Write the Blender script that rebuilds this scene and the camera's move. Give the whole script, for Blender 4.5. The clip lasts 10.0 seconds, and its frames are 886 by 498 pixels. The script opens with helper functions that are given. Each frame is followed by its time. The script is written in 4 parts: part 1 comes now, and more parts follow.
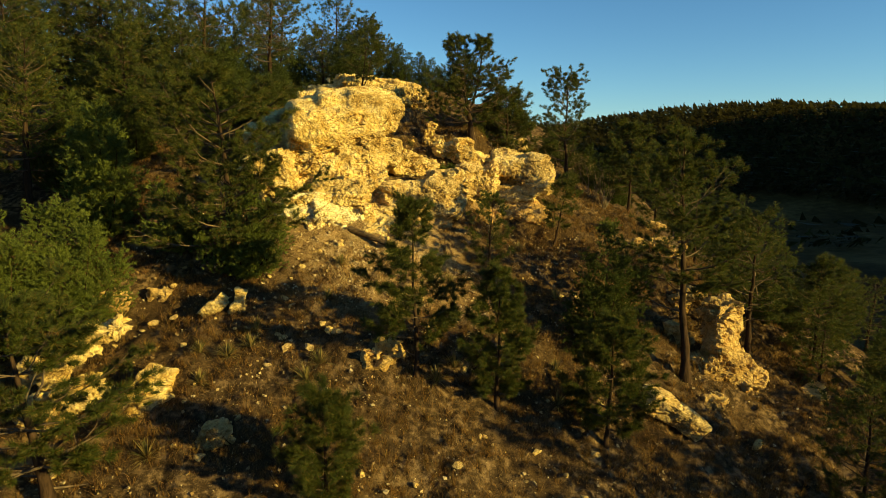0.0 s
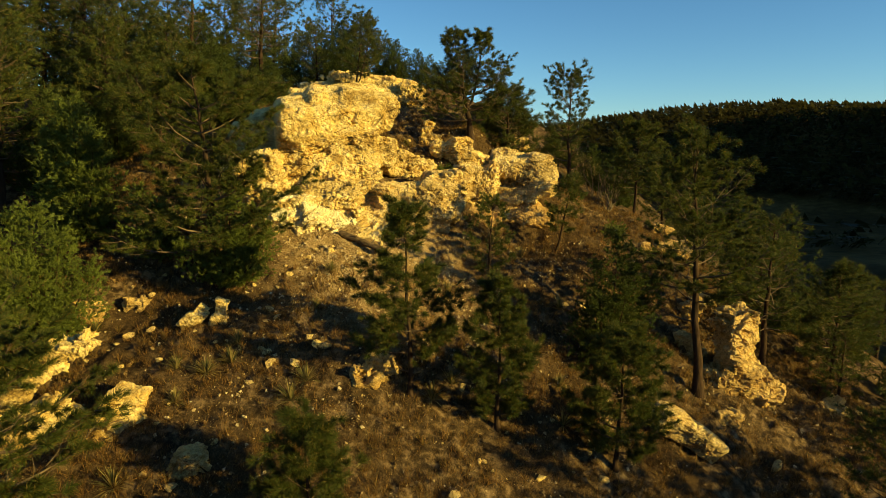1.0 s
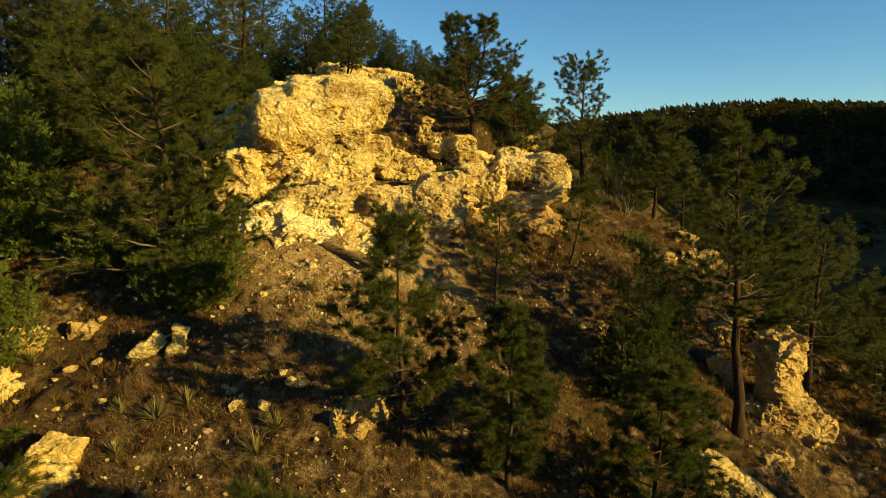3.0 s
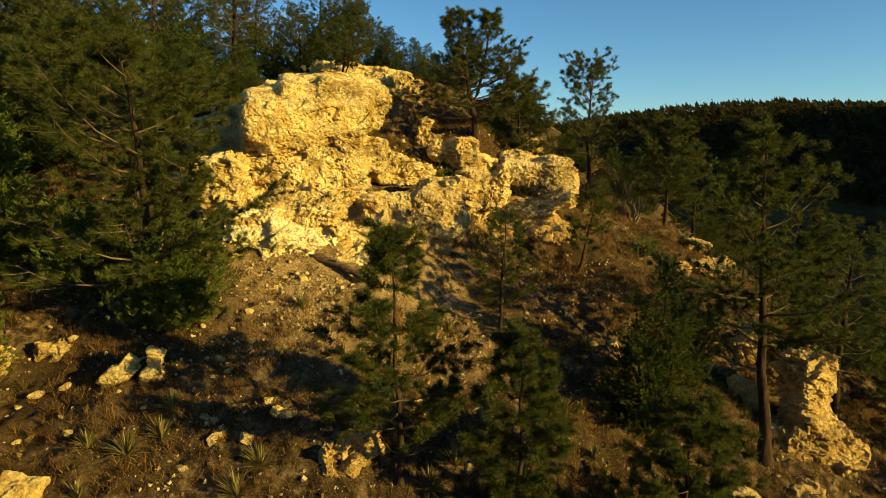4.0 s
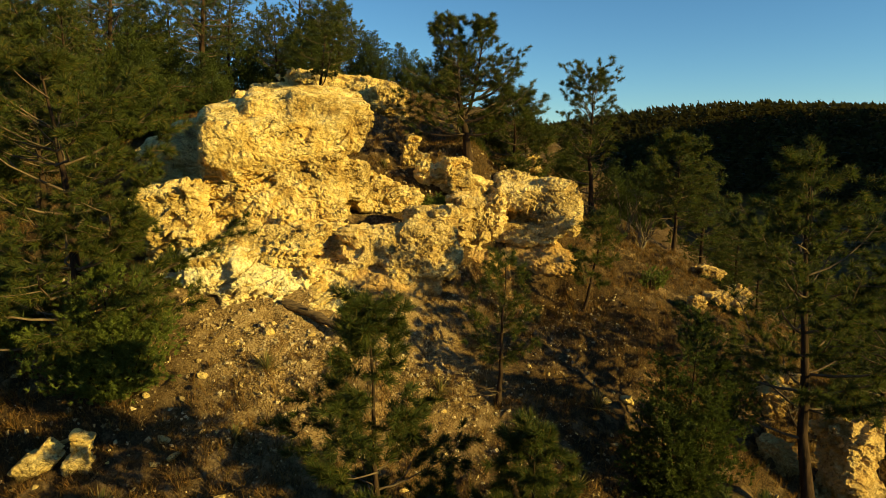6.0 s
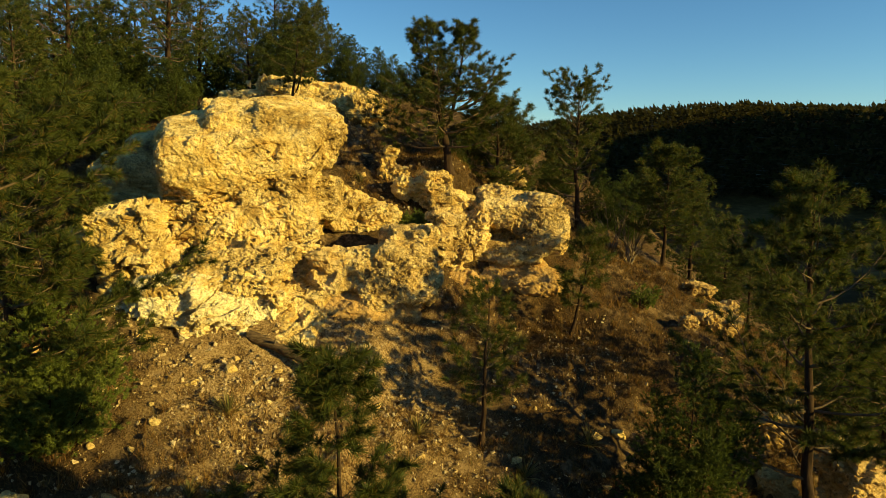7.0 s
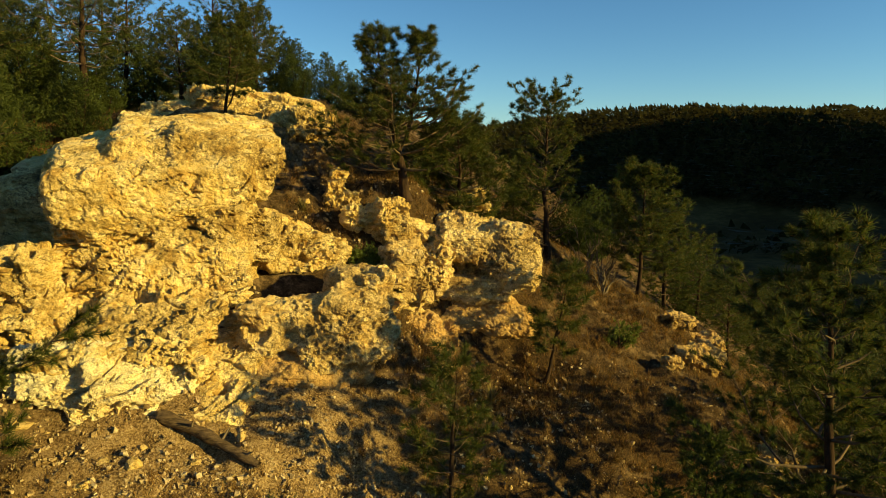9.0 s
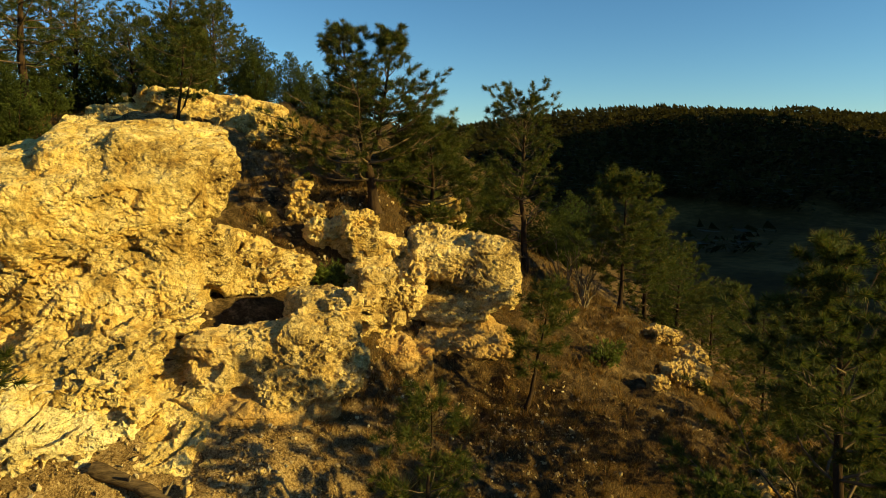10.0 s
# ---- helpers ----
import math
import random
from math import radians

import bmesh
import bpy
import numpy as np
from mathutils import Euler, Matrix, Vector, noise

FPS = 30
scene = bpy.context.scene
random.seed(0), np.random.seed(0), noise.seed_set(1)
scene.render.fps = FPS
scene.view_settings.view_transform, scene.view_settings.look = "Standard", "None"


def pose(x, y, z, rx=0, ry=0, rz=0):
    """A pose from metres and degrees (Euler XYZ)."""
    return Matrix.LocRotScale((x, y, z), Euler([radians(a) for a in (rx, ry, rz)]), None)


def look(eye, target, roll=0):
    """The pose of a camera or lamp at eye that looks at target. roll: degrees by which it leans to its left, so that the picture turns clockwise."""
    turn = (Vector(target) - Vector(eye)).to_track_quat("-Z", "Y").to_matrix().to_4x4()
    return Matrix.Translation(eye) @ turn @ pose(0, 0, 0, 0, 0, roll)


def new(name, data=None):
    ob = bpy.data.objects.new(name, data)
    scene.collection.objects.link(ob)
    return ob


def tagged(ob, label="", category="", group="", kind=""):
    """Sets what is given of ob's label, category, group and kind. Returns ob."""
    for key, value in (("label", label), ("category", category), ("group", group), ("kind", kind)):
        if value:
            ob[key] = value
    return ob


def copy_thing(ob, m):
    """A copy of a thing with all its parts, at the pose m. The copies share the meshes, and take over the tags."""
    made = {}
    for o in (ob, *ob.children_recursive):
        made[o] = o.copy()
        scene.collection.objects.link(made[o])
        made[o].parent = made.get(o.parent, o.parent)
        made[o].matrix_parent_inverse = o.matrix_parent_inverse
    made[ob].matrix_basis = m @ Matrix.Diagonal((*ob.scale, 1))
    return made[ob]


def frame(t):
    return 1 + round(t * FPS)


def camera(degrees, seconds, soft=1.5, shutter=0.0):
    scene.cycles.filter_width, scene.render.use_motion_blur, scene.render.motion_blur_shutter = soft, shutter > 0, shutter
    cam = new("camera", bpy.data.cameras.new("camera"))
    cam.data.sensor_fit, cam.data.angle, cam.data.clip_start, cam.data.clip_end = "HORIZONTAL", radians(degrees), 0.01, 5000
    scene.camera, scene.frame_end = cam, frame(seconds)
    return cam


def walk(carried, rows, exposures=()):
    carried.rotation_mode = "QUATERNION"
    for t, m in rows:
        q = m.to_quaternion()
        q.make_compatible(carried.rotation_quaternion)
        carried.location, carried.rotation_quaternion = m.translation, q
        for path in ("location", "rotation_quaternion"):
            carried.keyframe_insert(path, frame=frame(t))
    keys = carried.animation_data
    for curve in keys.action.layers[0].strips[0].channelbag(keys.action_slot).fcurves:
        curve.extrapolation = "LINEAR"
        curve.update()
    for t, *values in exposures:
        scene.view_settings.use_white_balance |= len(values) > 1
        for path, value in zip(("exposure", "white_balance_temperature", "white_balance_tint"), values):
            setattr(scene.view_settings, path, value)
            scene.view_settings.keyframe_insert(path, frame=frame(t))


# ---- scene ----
cam = camera(71.1, 10.0, soft=0.5)
METRES, EYE, TILT, LEAN, TURN = 14.0, 12.0, -8.9, 0.0, 0.0
ROWS = [
    (0.0, 0.0, 0.0, 0.0, 0.0, 0.0, 0.0),
    (0.5, 0.0045, 0.0495, 0.0077, 0.0, 0.01, 0.02),
    (1.0, 0.008, 0.0998, 0.0154, 0.0, 0.0, 0.02),
    (1.5, 0.0091, 0.1519, 0.023, 0.0, -0.0, 0.02),
    (2.0, 0.0093, 0.2053, 0.0307, -0.0, 0.0, 0.0),
    (2.5, 0.0093, 0.2587, 0.0399, 0.01, -0.02, -0.01),
    (4.0, 0.0042, 0.4132, 0.0746, -0.11, -0.08, 0.0),
    (4.5, -0.0001, 0.4597, 0.0925, -0.26, -0.09, 0.03),
    (5.0, -0.0022, 0.5056, 0.1123, -0.45, -0.08, 0.05),
    (5.5, -0.0021, 0.5501, 0.1341, -0.76, -0.09, 0.08),
    (7.0, 0.0112, 0.676, 0.2021, -2.83, -0.11, 0.4),
    (7.5, 0.0147, 0.7197, 0.223, -3.75, -0.12, 0.54),
    (8.0, 0.0164, 0.7635, 0.243, -4.83, -0.12, 0.71),
    (8.5, 0.0195, 0.8068, 0.2618, -5.76, -0.13, 0.86),
    (9.0, 0.0222, 0.8512, 0.2786, -6.81, -0.13, 1.07),
    (9.5, 0.0264, 0.8955, 0.2939, -7.99, -0.15, 1.25),
    (10.0, 0.0329, 0.9397, 0.3093, -9.38, -0.18, 1.48),
]
walk(cam, [(t, pose(0, 0, EYE, TILT, LEAN, TURN) @ pose(METRES * x, METRES * y, METRES * z, 90 + pitch, roll, yaw)) for t, x, y, z, yaw, pitch, roll in ROWS], [(0.0, 0.9), (4.0, 0.89), (10.0, 0.82)])


# ---- light ----
SUN_AZ, SUN_EL = (0.88, -0.475), 15.0


def sun_and_sky():
    world = bpy.data.worlds.new("evening_sky")
    scene.world = world
    world.use_nodes = True
    nt = world.node_tree
    bg = nt.nodes["Background"]
    sky = nt.nodes.new("ShaderNodeTexSky")
    sky.sky_type = "NISHITA"
    sky.sun_disc = False
    sky.sun_elevation = radians(SUN_EL)
    sky.sun_rotation = math.atan2(SUN_AZ[0], SUN_AZ[1])
    sky.altitude = 1200
    sky.air_density, sky.dust_density, sky.ozone_density = 1.0, 0.3, 3.0
    hue = nt.nodes.new("ShaderNodeHueSaturation")
    hue.inputs["Saturation"].default_value = 1.1
    nt.links.new(sky.outputs[0], hue.inputs["Color"])
    tint = nt.nodes.new("ShaderNodeMix")
    tint.data_type, tint.blend_type = "RGBA", "MULTIPLY"
    tint.inputs[0].default_value = 1.0
    tint.inputs[7].default_value = (0.8, 1.0, 0.98, 1)
    nt.links.new(hue.outputs[0], tint.inputs[6])
    nt.links.new(tint.outputs[2], bg.inputs[0])
    bg.inputs[1].default_value = 0.077
    lamp = bpy.data.lights.new("sun", "SUN")
    lamp.energy, lamp.angle, lamp.color = 4.75, radians(0.6), (1.0, 0.785, 0.23)
    ob = new("sun", lamp)
    e = radians(SUN_EL)
    to = Vector((SUN_AZ[0] * math.cos(e), SUN_AZ[1] * math.cos(e), math.sin(e)))
    ob.matrix_world = look(to * 300, (0, 0, 0))


sun_and_sky()

# ---- numbers for noise, fields and meshes ----
RNG = np.random.default_rng(7)
_PERM = np.random.default_rng(3).permutation(256).astype(np.int64)
_PERM = np.concatenate([_PERM, _PERM, _PERM])
_GRAD = np.random.default_rng(5).normal(size=(256, 3))
_GRAD /= np.linalg.norm(_GRAD, axis=1)[:, None]


def gnoise(p):
    """Gradient noise, about -0.6 to 0.6, at points p (n, 3)."""
    i = np.floor(p).astype(np.int64)
    f = p - i
    u = f * f * f * (f * (f * 6 - 15) + 10)
    i &= 255
    out = 0
    for dx in (0, 1):
        wx = u[:, 0] if dx else 1 - u[:, 0]
        hx = _PERM[(i[:, 0] + dx) & 255]
        for dy in (0, 1):
            wy = u[:, 1] if dy else 1 - u[:, 1]
            hy = _PERM[hx + ((i[:, 1] + dy) & 255)]
            for dz in (0, 1):
                wz = u[:, 2] if dz else 1 - u[:, 2]
                g = _GRAD[_PERM[hy + ((i[:, 2] + dz) & 255)]]
                out = out + wx * wy * wz * ((f[:, 0] - dx) * g[:, 0] + (f[:, 1] - dy) * g[:, 1] + (f[:, 2] - dz) * g[:, 2])
    return out


def cells(p, seed=0):
    """Distances to the nearest of scattered points, one in each unit cell, and a number from 0 to 1 for that cell."""
    i = np.floor(p).astype(np.int64)
    a = np.full(len(p), 9.0)
    which = np.zeros(len(p))
    for dx in (-1, 0, 1):
        for dy in (-1, 0, 1):
            for dz in (-1, 0, 1):
                c = i + np.array((dx, dy, dz))
                h = _PERM[_PERM[_PERM[(c[:, 0] + seed) & 255] + (c[:, 1] & 255)] + (c[:, 2] & 255)]
                q = c + 0.5 + 0.45 * _GRAD[h]
                d = np.sqrt(((q - p) ** 2).sum(1))
                near = d < a
                a = np.where(near, d, a)
                which = np.where(near, h / 255.0, which)
    return a, which


def mesh_of(name, verts, faces, material, smooth=True):
    """A mesh from arrays: verts (n, 3), faces (m, 3) or (m, 4)."""
    me = bpy.data.meshes.new(name)
    verts = np.ascontiguousarray(verts, dtype=np.float32)
    faces = np.ascontiguousarray(faces, dtype=np.int32)
    k = faces.shape[1]
    me.vertices.add(len(verts))
    me.vertices.foreach_set("co", verts.ravel())
    me.loops.add(faces.size)
    me.loops.foreach_set("vertex_index", faces.ravel())
    me.polygons.add(len(faces))
    me.polygons.foreach_set("loop_start", np.arange(0, faces.size, k, dtype=np.int32))
    me.polygons.foreach_set("use_smooth", np.full(len(faces), smooth))
    me.update(calc_edges=True)
    me.validate()
    me.materials.append(material)
    return me


def part(name, me, parent, label=""):
    ob = new(name, me)
    ob.parent = parent
    if label:
        tagged(ob, label)
    return ob


# ---- materials ----
def material(name, rough=0.9):
    m = bpy.data.materials.new(name)
    m.use_nodes = True
    b = m.node_tree.nodes["Principled BSDF"]
    b.inputs["Roughness"].default_value = rough
    b.inputs["Specular IOR Level"].default_value = 0.2 if rough < 0.85 else 0.05
    return m, m.node_tree, b


def noise_node(nt, scale, detail=6, rough=0.6, stretch=None):
    tc = nt.nodes.new("ShaderNodeTexCoord")
    n = nt.nodes.new("ShaderNodeTexNoise")
    n.inputs["Scale"].default_value, n.inputs["Detail"].default_value, n.inputs["Roughness"].default_value = scale, detail, rough
    if stretch:
        mp = nt.nodes.new("ShaderNodeMapping")
        mp.inputs["Scale"].default_value = stretch
        nt.links.new(tc.outputs["Object"], mp.inputs[0])
        nt.links.new(mp.outputs[0], n.inputs["Vector"])
    else:
        nt.links.new(tc.outputs["Object"], n.inputs["Vector"])
    return n


def ramp(nt, fac, stops):
    r = nt.nodes.new("ShaderNodeValToRGB")
    while len(r.color_ramp.elements) < len(stops):
        r.color_ramp.elements.new(0.5)
    for e, (at, col) in zip(r.color_ramp.elements, stops):
        e.position, e.color = at, (*col, 1)
    nt.links.new(fac, r.inputs[0])
    return r.outputs[0]


def mix(nt, fac, a, b, how="MIX"):
    m = nt.nodes.new("ShaderNodeMix")
    m.data_type, m.blend_type = "RGBA", how
    for sock, v in ((m.inputs[0], fac), (m.inputs[6], a), (m.inputs[7], b)):
        if isinstance(v, bpy.types.NodeSocket):
            nt.links.new(v, sock)
        else:
            sock.default_value = (*v, 1) if isinstance(v, tuple) else v
    return m.outputs[2]


def bump(nt, b, height, strength, distance):
    n = nt.nodes.new("ShaderNodeBump")
    n.inputs["Strength"].default_value, n.inputs["Distance"].default_value = strength, distance
    nt.links.new(height, n.inputs["Height"])
    nt.links.new(n.outputs[0], b.inputs["Normal"])


def rock_material(name, white, cream, ochre, dark, much_dark=0.5, bedding=(0.0, -0.3, 0.0)):
    """Weathered limestone: pale and ochre patches, thin dark cracks along the bedding, and zones that are grainy and dark with lichen."""
    m, nt, b = material(name, 0.92)
    big = noise_node(nt, 0.55, 5, 0.62)
    patch = noise_node(nt, 1.9, 8, 0.72)
    fine = noise_node(nt, 8.0, 10, 0.75)
    grain = noise_node(nt, 21.0, 6, 0.75)
    col = ramp(nt, patch.outputs[0], [(0.37, ochre), (0.47, cream), (0.6, white), (0.78, cream)])
    warm = ramp(nt, mix(nt, 0.4, big.outputs[0], fine.outputs[0]), [(0.4, (1.08, 1.08, 1.05)), (0.58, (0.9, 0.84, 0.68))])
    col = mix(nt, 1.0, col, warm, "MULTIPLY")
    sandy = ramp(nt, noise_node(nt, 34.0, 5, 0.7).outputs[0], [(0.34, (0.7, 0.66, 0.58)), (0.46, (1.0, 1.0, 1.0)), (0.6, (1.16, 1.16, 1.14))])
    col = mix(nt, 1.0, col, sandy, "MULTIPLY")
    tc = nt.nodes.new("ShaderNodeTexCoord")
    holes = nt.nodes.new("ShaderNodeTexVoronoi")
    holes.inputs["Scale"].default_value = 9.0
    holes.inputs["Detail"].default_value = 2.0
    nt.links.new(tc.outputs["Object"], holes.inputs["Vector"])
    pit = ramp(nt, holes.outputs["Distance"], [(0.0, (0, 0, 0)), (0.4, (1, 1, 1))])
    tilted = nt.nodes.new("ShaderNodeMapping")
    tilted.inputs["Rotation"].default_value = bedding
    squeezed = nt.nodes.new("ShaderNodeMapping")
    squeezed.inputs["Scale"].default_value = (1.0, 1.0, 3.4)
    crack = nt.nodes.new("ShaderNodeTexNoise")
    crack.inputs["Scale"].default_value, crack.inputs["Detail"].default_value, crack.inputs["Roughness"].default_value = 1.5, 7, 0.62
    nt.links.new(tc.outputs["Object"], tilted.inputs[0])
    nt.links.new(tilted.outputs[0], squeezed.inputs[0])
    nt.links.new(squeezed.outputs[0], crack.inputs["Vector"])
    lines = ramp(nt, crack.outputs[0], [(0.486, (1, 1, 1)), (0.498, (0, 0, 0)), (0.502, (0, 0, 0)), (0.514, (1, 1, 1))])
    open_cracks = mix(nt, ramp(nt, patch.outputs[0], [(0.47, (0, 0, 0)), (0.56, (1, 1, 1))]), (1.0, 1.0, 1.0), lines)
    tall = nt.nodes.new("ShaderNodeMath")
    tall.operation = "MULTIPLY_ADD"
    nt.links.new(mix(nt, 0.5, pit, open_cracks), tall.inputs[0])
    tall.inputs[1].default_value = 0.9
    nt.links.new(fine.outputs[0], tall.inputs[2])
    zone = ramp(nt, big.outputs[0], [(0.62 - 0.3 * much_dark, (0, 0, 0)), (0.8 - 0.3 * much_dark, (1, 1, 1))])
    specks = ramp(nt, mix(nt, 0.5, grain.outputs[0], patch.outputs[0]), [(0.45, (0.9, 0.9, 0.9)), (0.57, (0, 0, 0))])
    # Dark brown in the bump's dips, partly to deepen the shade in pits.
    few = ramp(nt, fine.outputs[0], [(0.375, (1, 1, 1)), (0.455, (0, 0, 0))])
    where = mix(nt, zone, mix(nt, 0.75, (0, 0, 0), few), mix(nt, 1.0, specks, few, "LIGHTEN"))
    seam = mix(nt, ramp(nt, open_cracks, [(0.0, (0.7, 0.7, 0.7)), (0.7, (0, 0, 0))]), mix(nt, where, col, dark), dark)
    nt.links.new(seam, b.inputs["Base Color"])
    bump(nt, b, tall.outputs[0], 1.0, 0.1)
    return m


ROCK = rock_material("limestone", (0.85, 0.67, 0.34), (0.71, 0.51, 0.19), (0.5, 0.31, 0.09), (0.11, 0.065, 0.025), 0.5)
CHALK = rock_material("white_limestone", (0.9, 0.81, 0.56), (0.85, 0.72, 0.44), (0.7, 0.53, 0.25), (0.35, 0.25, 0.12), 0.2)
BANK = rock_material("eroded_bank_earth", (0.58, 0.4, 0.19), (0.5, 0.32, 0.13), (0.4, 0.23, 0.08), (0.24, 0.14, 0.06), 0.12)
TAWNY = rock_material("tawny_limestone", (0.68, 0.49, 0.22), (0.58, 0.39, 0.15), (0.42, 0.25, 0.085), (0.11, 0.07, 0.03), 0.5)
ROCK_WEATHERED = rock_material("lichen_limestone", (0.8, 0.62, 0.32), (0.66, 0.47, 0.19), (0.42, 0.27, 0.1), (0.085, 0.056, 0.03), 0.56)


def ground_material():
    m, nt, b = material("dry_soil", 0.95)
    big = noise_node(nt, 0.35, 6, 0.6)
    mid = noise_node(nt, 3.0, 8, 0.7)
    fine = noise_node(nt, 24.0, 6, 0.7)
    earth = ramp(nt, mid.outputs[0], [(0.4, (0.03, 0.019, 0.01)), (0.5, (0.09, 0.058, 0.028)), (0.62, (0.3, 0.195, 0.095))])
    straw = ramp(nt, fine.outputs[0], [(0.36, (0.03, 0.018, 0.009)), (0.64, (0.13, 0.078, 0.032))])
    where = ramp(nt, big.outputs[0], [(0.42, (0, 0, 0)), (0.6, (1, 1, 1))])
    # Distant ground: the valley's shade is put into these dark browns.
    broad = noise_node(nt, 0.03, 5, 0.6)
    far_shade = ramp(nt, mix(nt, 0.35, broad.outputs[0], big.outputs[0]), [(0.38, (0.034, 0.018, 0.004)), (0.5, (0.062, 0.034, 0.008)), (0.62, (0.125, 0.072, 0.02))])
    tc = nt.nodes.new("ShaderNodeTexCoord")
    sep = nt.nodes.new("ShaderNodeSeparateXYZ")
    nt.links.new(tc.outputs["Object"], sep.inputs[0])
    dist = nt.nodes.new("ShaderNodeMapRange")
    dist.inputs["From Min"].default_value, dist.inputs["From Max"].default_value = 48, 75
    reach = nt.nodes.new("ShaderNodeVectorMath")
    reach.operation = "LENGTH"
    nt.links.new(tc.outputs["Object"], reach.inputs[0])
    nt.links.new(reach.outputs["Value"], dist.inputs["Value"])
    foot = nt.nodes.new("ShaderNodeVectorMath")
    foot.operation = "DISTANCE"
    foot.inputs[1].default_value = (-2.2, 23.4, 8.0)
    nt.links.new(tc.outputs["Object"], foot.inputs[0])
    edge = nt.nodes.new("ShaderNodeMath")
    edge.operation = "MULTIPLY_ADD"
    edge.inputs[1].default_value = 5.0
    nt.links.new(mid.outputs[0], edge.inputs[0])
    crown = nt.nodes.new("ShaderNodeVectorMath")
    crown.operation = "DISTANCE"
    crown.inputs[1].default_value = (-4.6, 35.6, 15.2)
    nt.links.new(tc.outputs["Object"], crown.inputs[0])
    wash = nt.nodes.new("ShaderNodeVectorMath")
    wash.operation = "DISTANCE"
    wash.inputs[1].default_value = (-1.0, 14.0, 4.6)
    nt.links.new(tc.outputs["Object"], wash.inputs[0])
    nearer = nt.nodes.new("ShaderNodeMath")
    nearer.operation = "MINIMUM"
    small = nt.nodes.new("ShaderNodeMath")
    small.operation = "ADD"
    small.inputs[1].default_value = 3.1
    nt.links.new(wash.outputs["Value"], small.inputs[0])
    nt.links.new(small.outputs[0], nearer.inputs[0])
    nt.links.new(crown.outputs["Value"], nearer.inputs[1])
    least = nt.nodes.new("ShaderNodeMath")
    least.operation = "MINIMUM"
    nt.links.new(foot.outputs["Value"], least.inputs[0])
    nt.links.new(nearer.outputs[0], least.inputs[1])
    nt.links.new(least.outputs[0], edge.inputs[2])
    sandy = nt.nodes.new("ShaderNodeMapRange")
    for key, v in (("From Min", 7.4), ("From Max", 5.0)):
        sandy.inputs[key].default_value = v
    nt.links.new(edge.outputs[0], sandy.inputs["Value"])
    sand = ramp(nt, mix(nt, 0.5, fine.outputs[0], mid.outputs[0]), [(0.4, (0.085, 0.05, 0.021)), (0.5, (0.29, 0.18, 0.072)), (0.6, (0.52, 0.36, 0.17))])
    near = mix(nt, sandy.outputs[0], mix(nt, where, earth, straw), sand)
    nt.links.new(mix(nt, dist.outputs[0], near, far_shade), b.inputs["Base Color"])
    bump(nt, b, fine.outputs[0], 1.0, 0.08)
    return m


def plain(name, lo, hi, scale, rough=0.9, stretch=None, b_strength=0.5, b_dist=0.02):
    m, nt, b = material(name, rough)
    n = noise_node(nt, scale, 6, 0.65, stretch)
    nt.links.new(ramp(nt, n.outputs[0], [(0.3, lo), (0.7, hi)]), b.inputs["Base Color"])
    if b_strength:
        bump(nt, b, n.outputs[0], b_strength, b_dist)
    return m


def leaf_material(name, lo, hi, dry=None):
    m, nt, b = material(name, 0.6)
    geo = nt.nodes.new("ShaderNodeNewGeometry")
    stops = [(0.0, lo), (0.8, hi)] + ([(0.97, dry)] if dry else [])
    col = ramp(nt, geo.outputs["Random Per Island"], stops)
    patch = noise_node(nt, 1.3, 3, 0.5)
    tone = ramp(nt, patch.outputs[0], [(0.3, (0.7, 0.7, 0.7)), (0.7, (1.15, 1.1, 1.0))])
    nt.links.new(mix(nt, 1.0, col, tone, "MULTIPLY"), b.inputs["Base Color"])
    tr = nt.nodes.new("ShaderNodeBsdfTranslucent")
    nt.links.new(col, tr.inputs[0])
    mx = nt.nodes.new("ShaderNodeMixShader")
    mx.inputs[0].default_value = 0.38
    out = nt.nodes["Material Output"]
    nt.links.new(b.outputs[0], mx.inputs[1])
    nt.links.new(tr.outputs[0], mx.inputs[2])
    nt.links.new(mx.outputs[0], out.inputs[0])
    return m


SOIL = ground_material()
BARK = plain("pine_bark", (0.016, 0.01, 0.006), (0.07, 0.042, 0.025), 9.0, 0.95, (1, 1, 0.25), 1.0, 0.03)
GREY_WOOD = plain("weathered_wood", (0.09, 0.065, 0.042), (0.25, 0.19, 0.12), 8.0, 0.9, (1, 1, 0.2), 0.8, 0.02)
LOG_WOOD = plain("old_log_wood", (0.035, 0.023, 0.013), (0.19, 0.125, 0.065), 7.0, 0.95, (0.5, 2.5, 2.5), 1.0, 0.05)
LIMB_BARK = plain("limb_bark", (0.055, 0.038, 0.024), (0.18, 0.125, 0.075), 9.0, 0.95, (1, 1, 0.25), 0.6, 0.02)
NEEDLES = leaf_material("pine_needles", (0.034, 0.05, 0.009), (0.084, 0.1, 0.017), (0.17, 0.12, 0.024))
SCALES = leaf_material("juniper_leaves", (0.068, 0.098, 0.016), (0.17, 0.2, 0.036))
# Darker copy of the juniper leaves, for the hilltop and columnar junipers.
DARK_SCALES = leaf_material("dark_juniper_leaves", (0.034, 0.05, 0.01), (0.085, 0.105, 0.018))
STRAW = leaf_material("dry_grass", (0.05, 0.027, 0.009), (0.32, 0.175, 0.05), (0.08, 0.075, 0.02))
YUCCA = leaf_material("yucca_blades", (0.09, 0.105, 0.03), (0.34, 0.26, 0.09))
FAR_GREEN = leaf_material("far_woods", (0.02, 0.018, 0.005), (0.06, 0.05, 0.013))

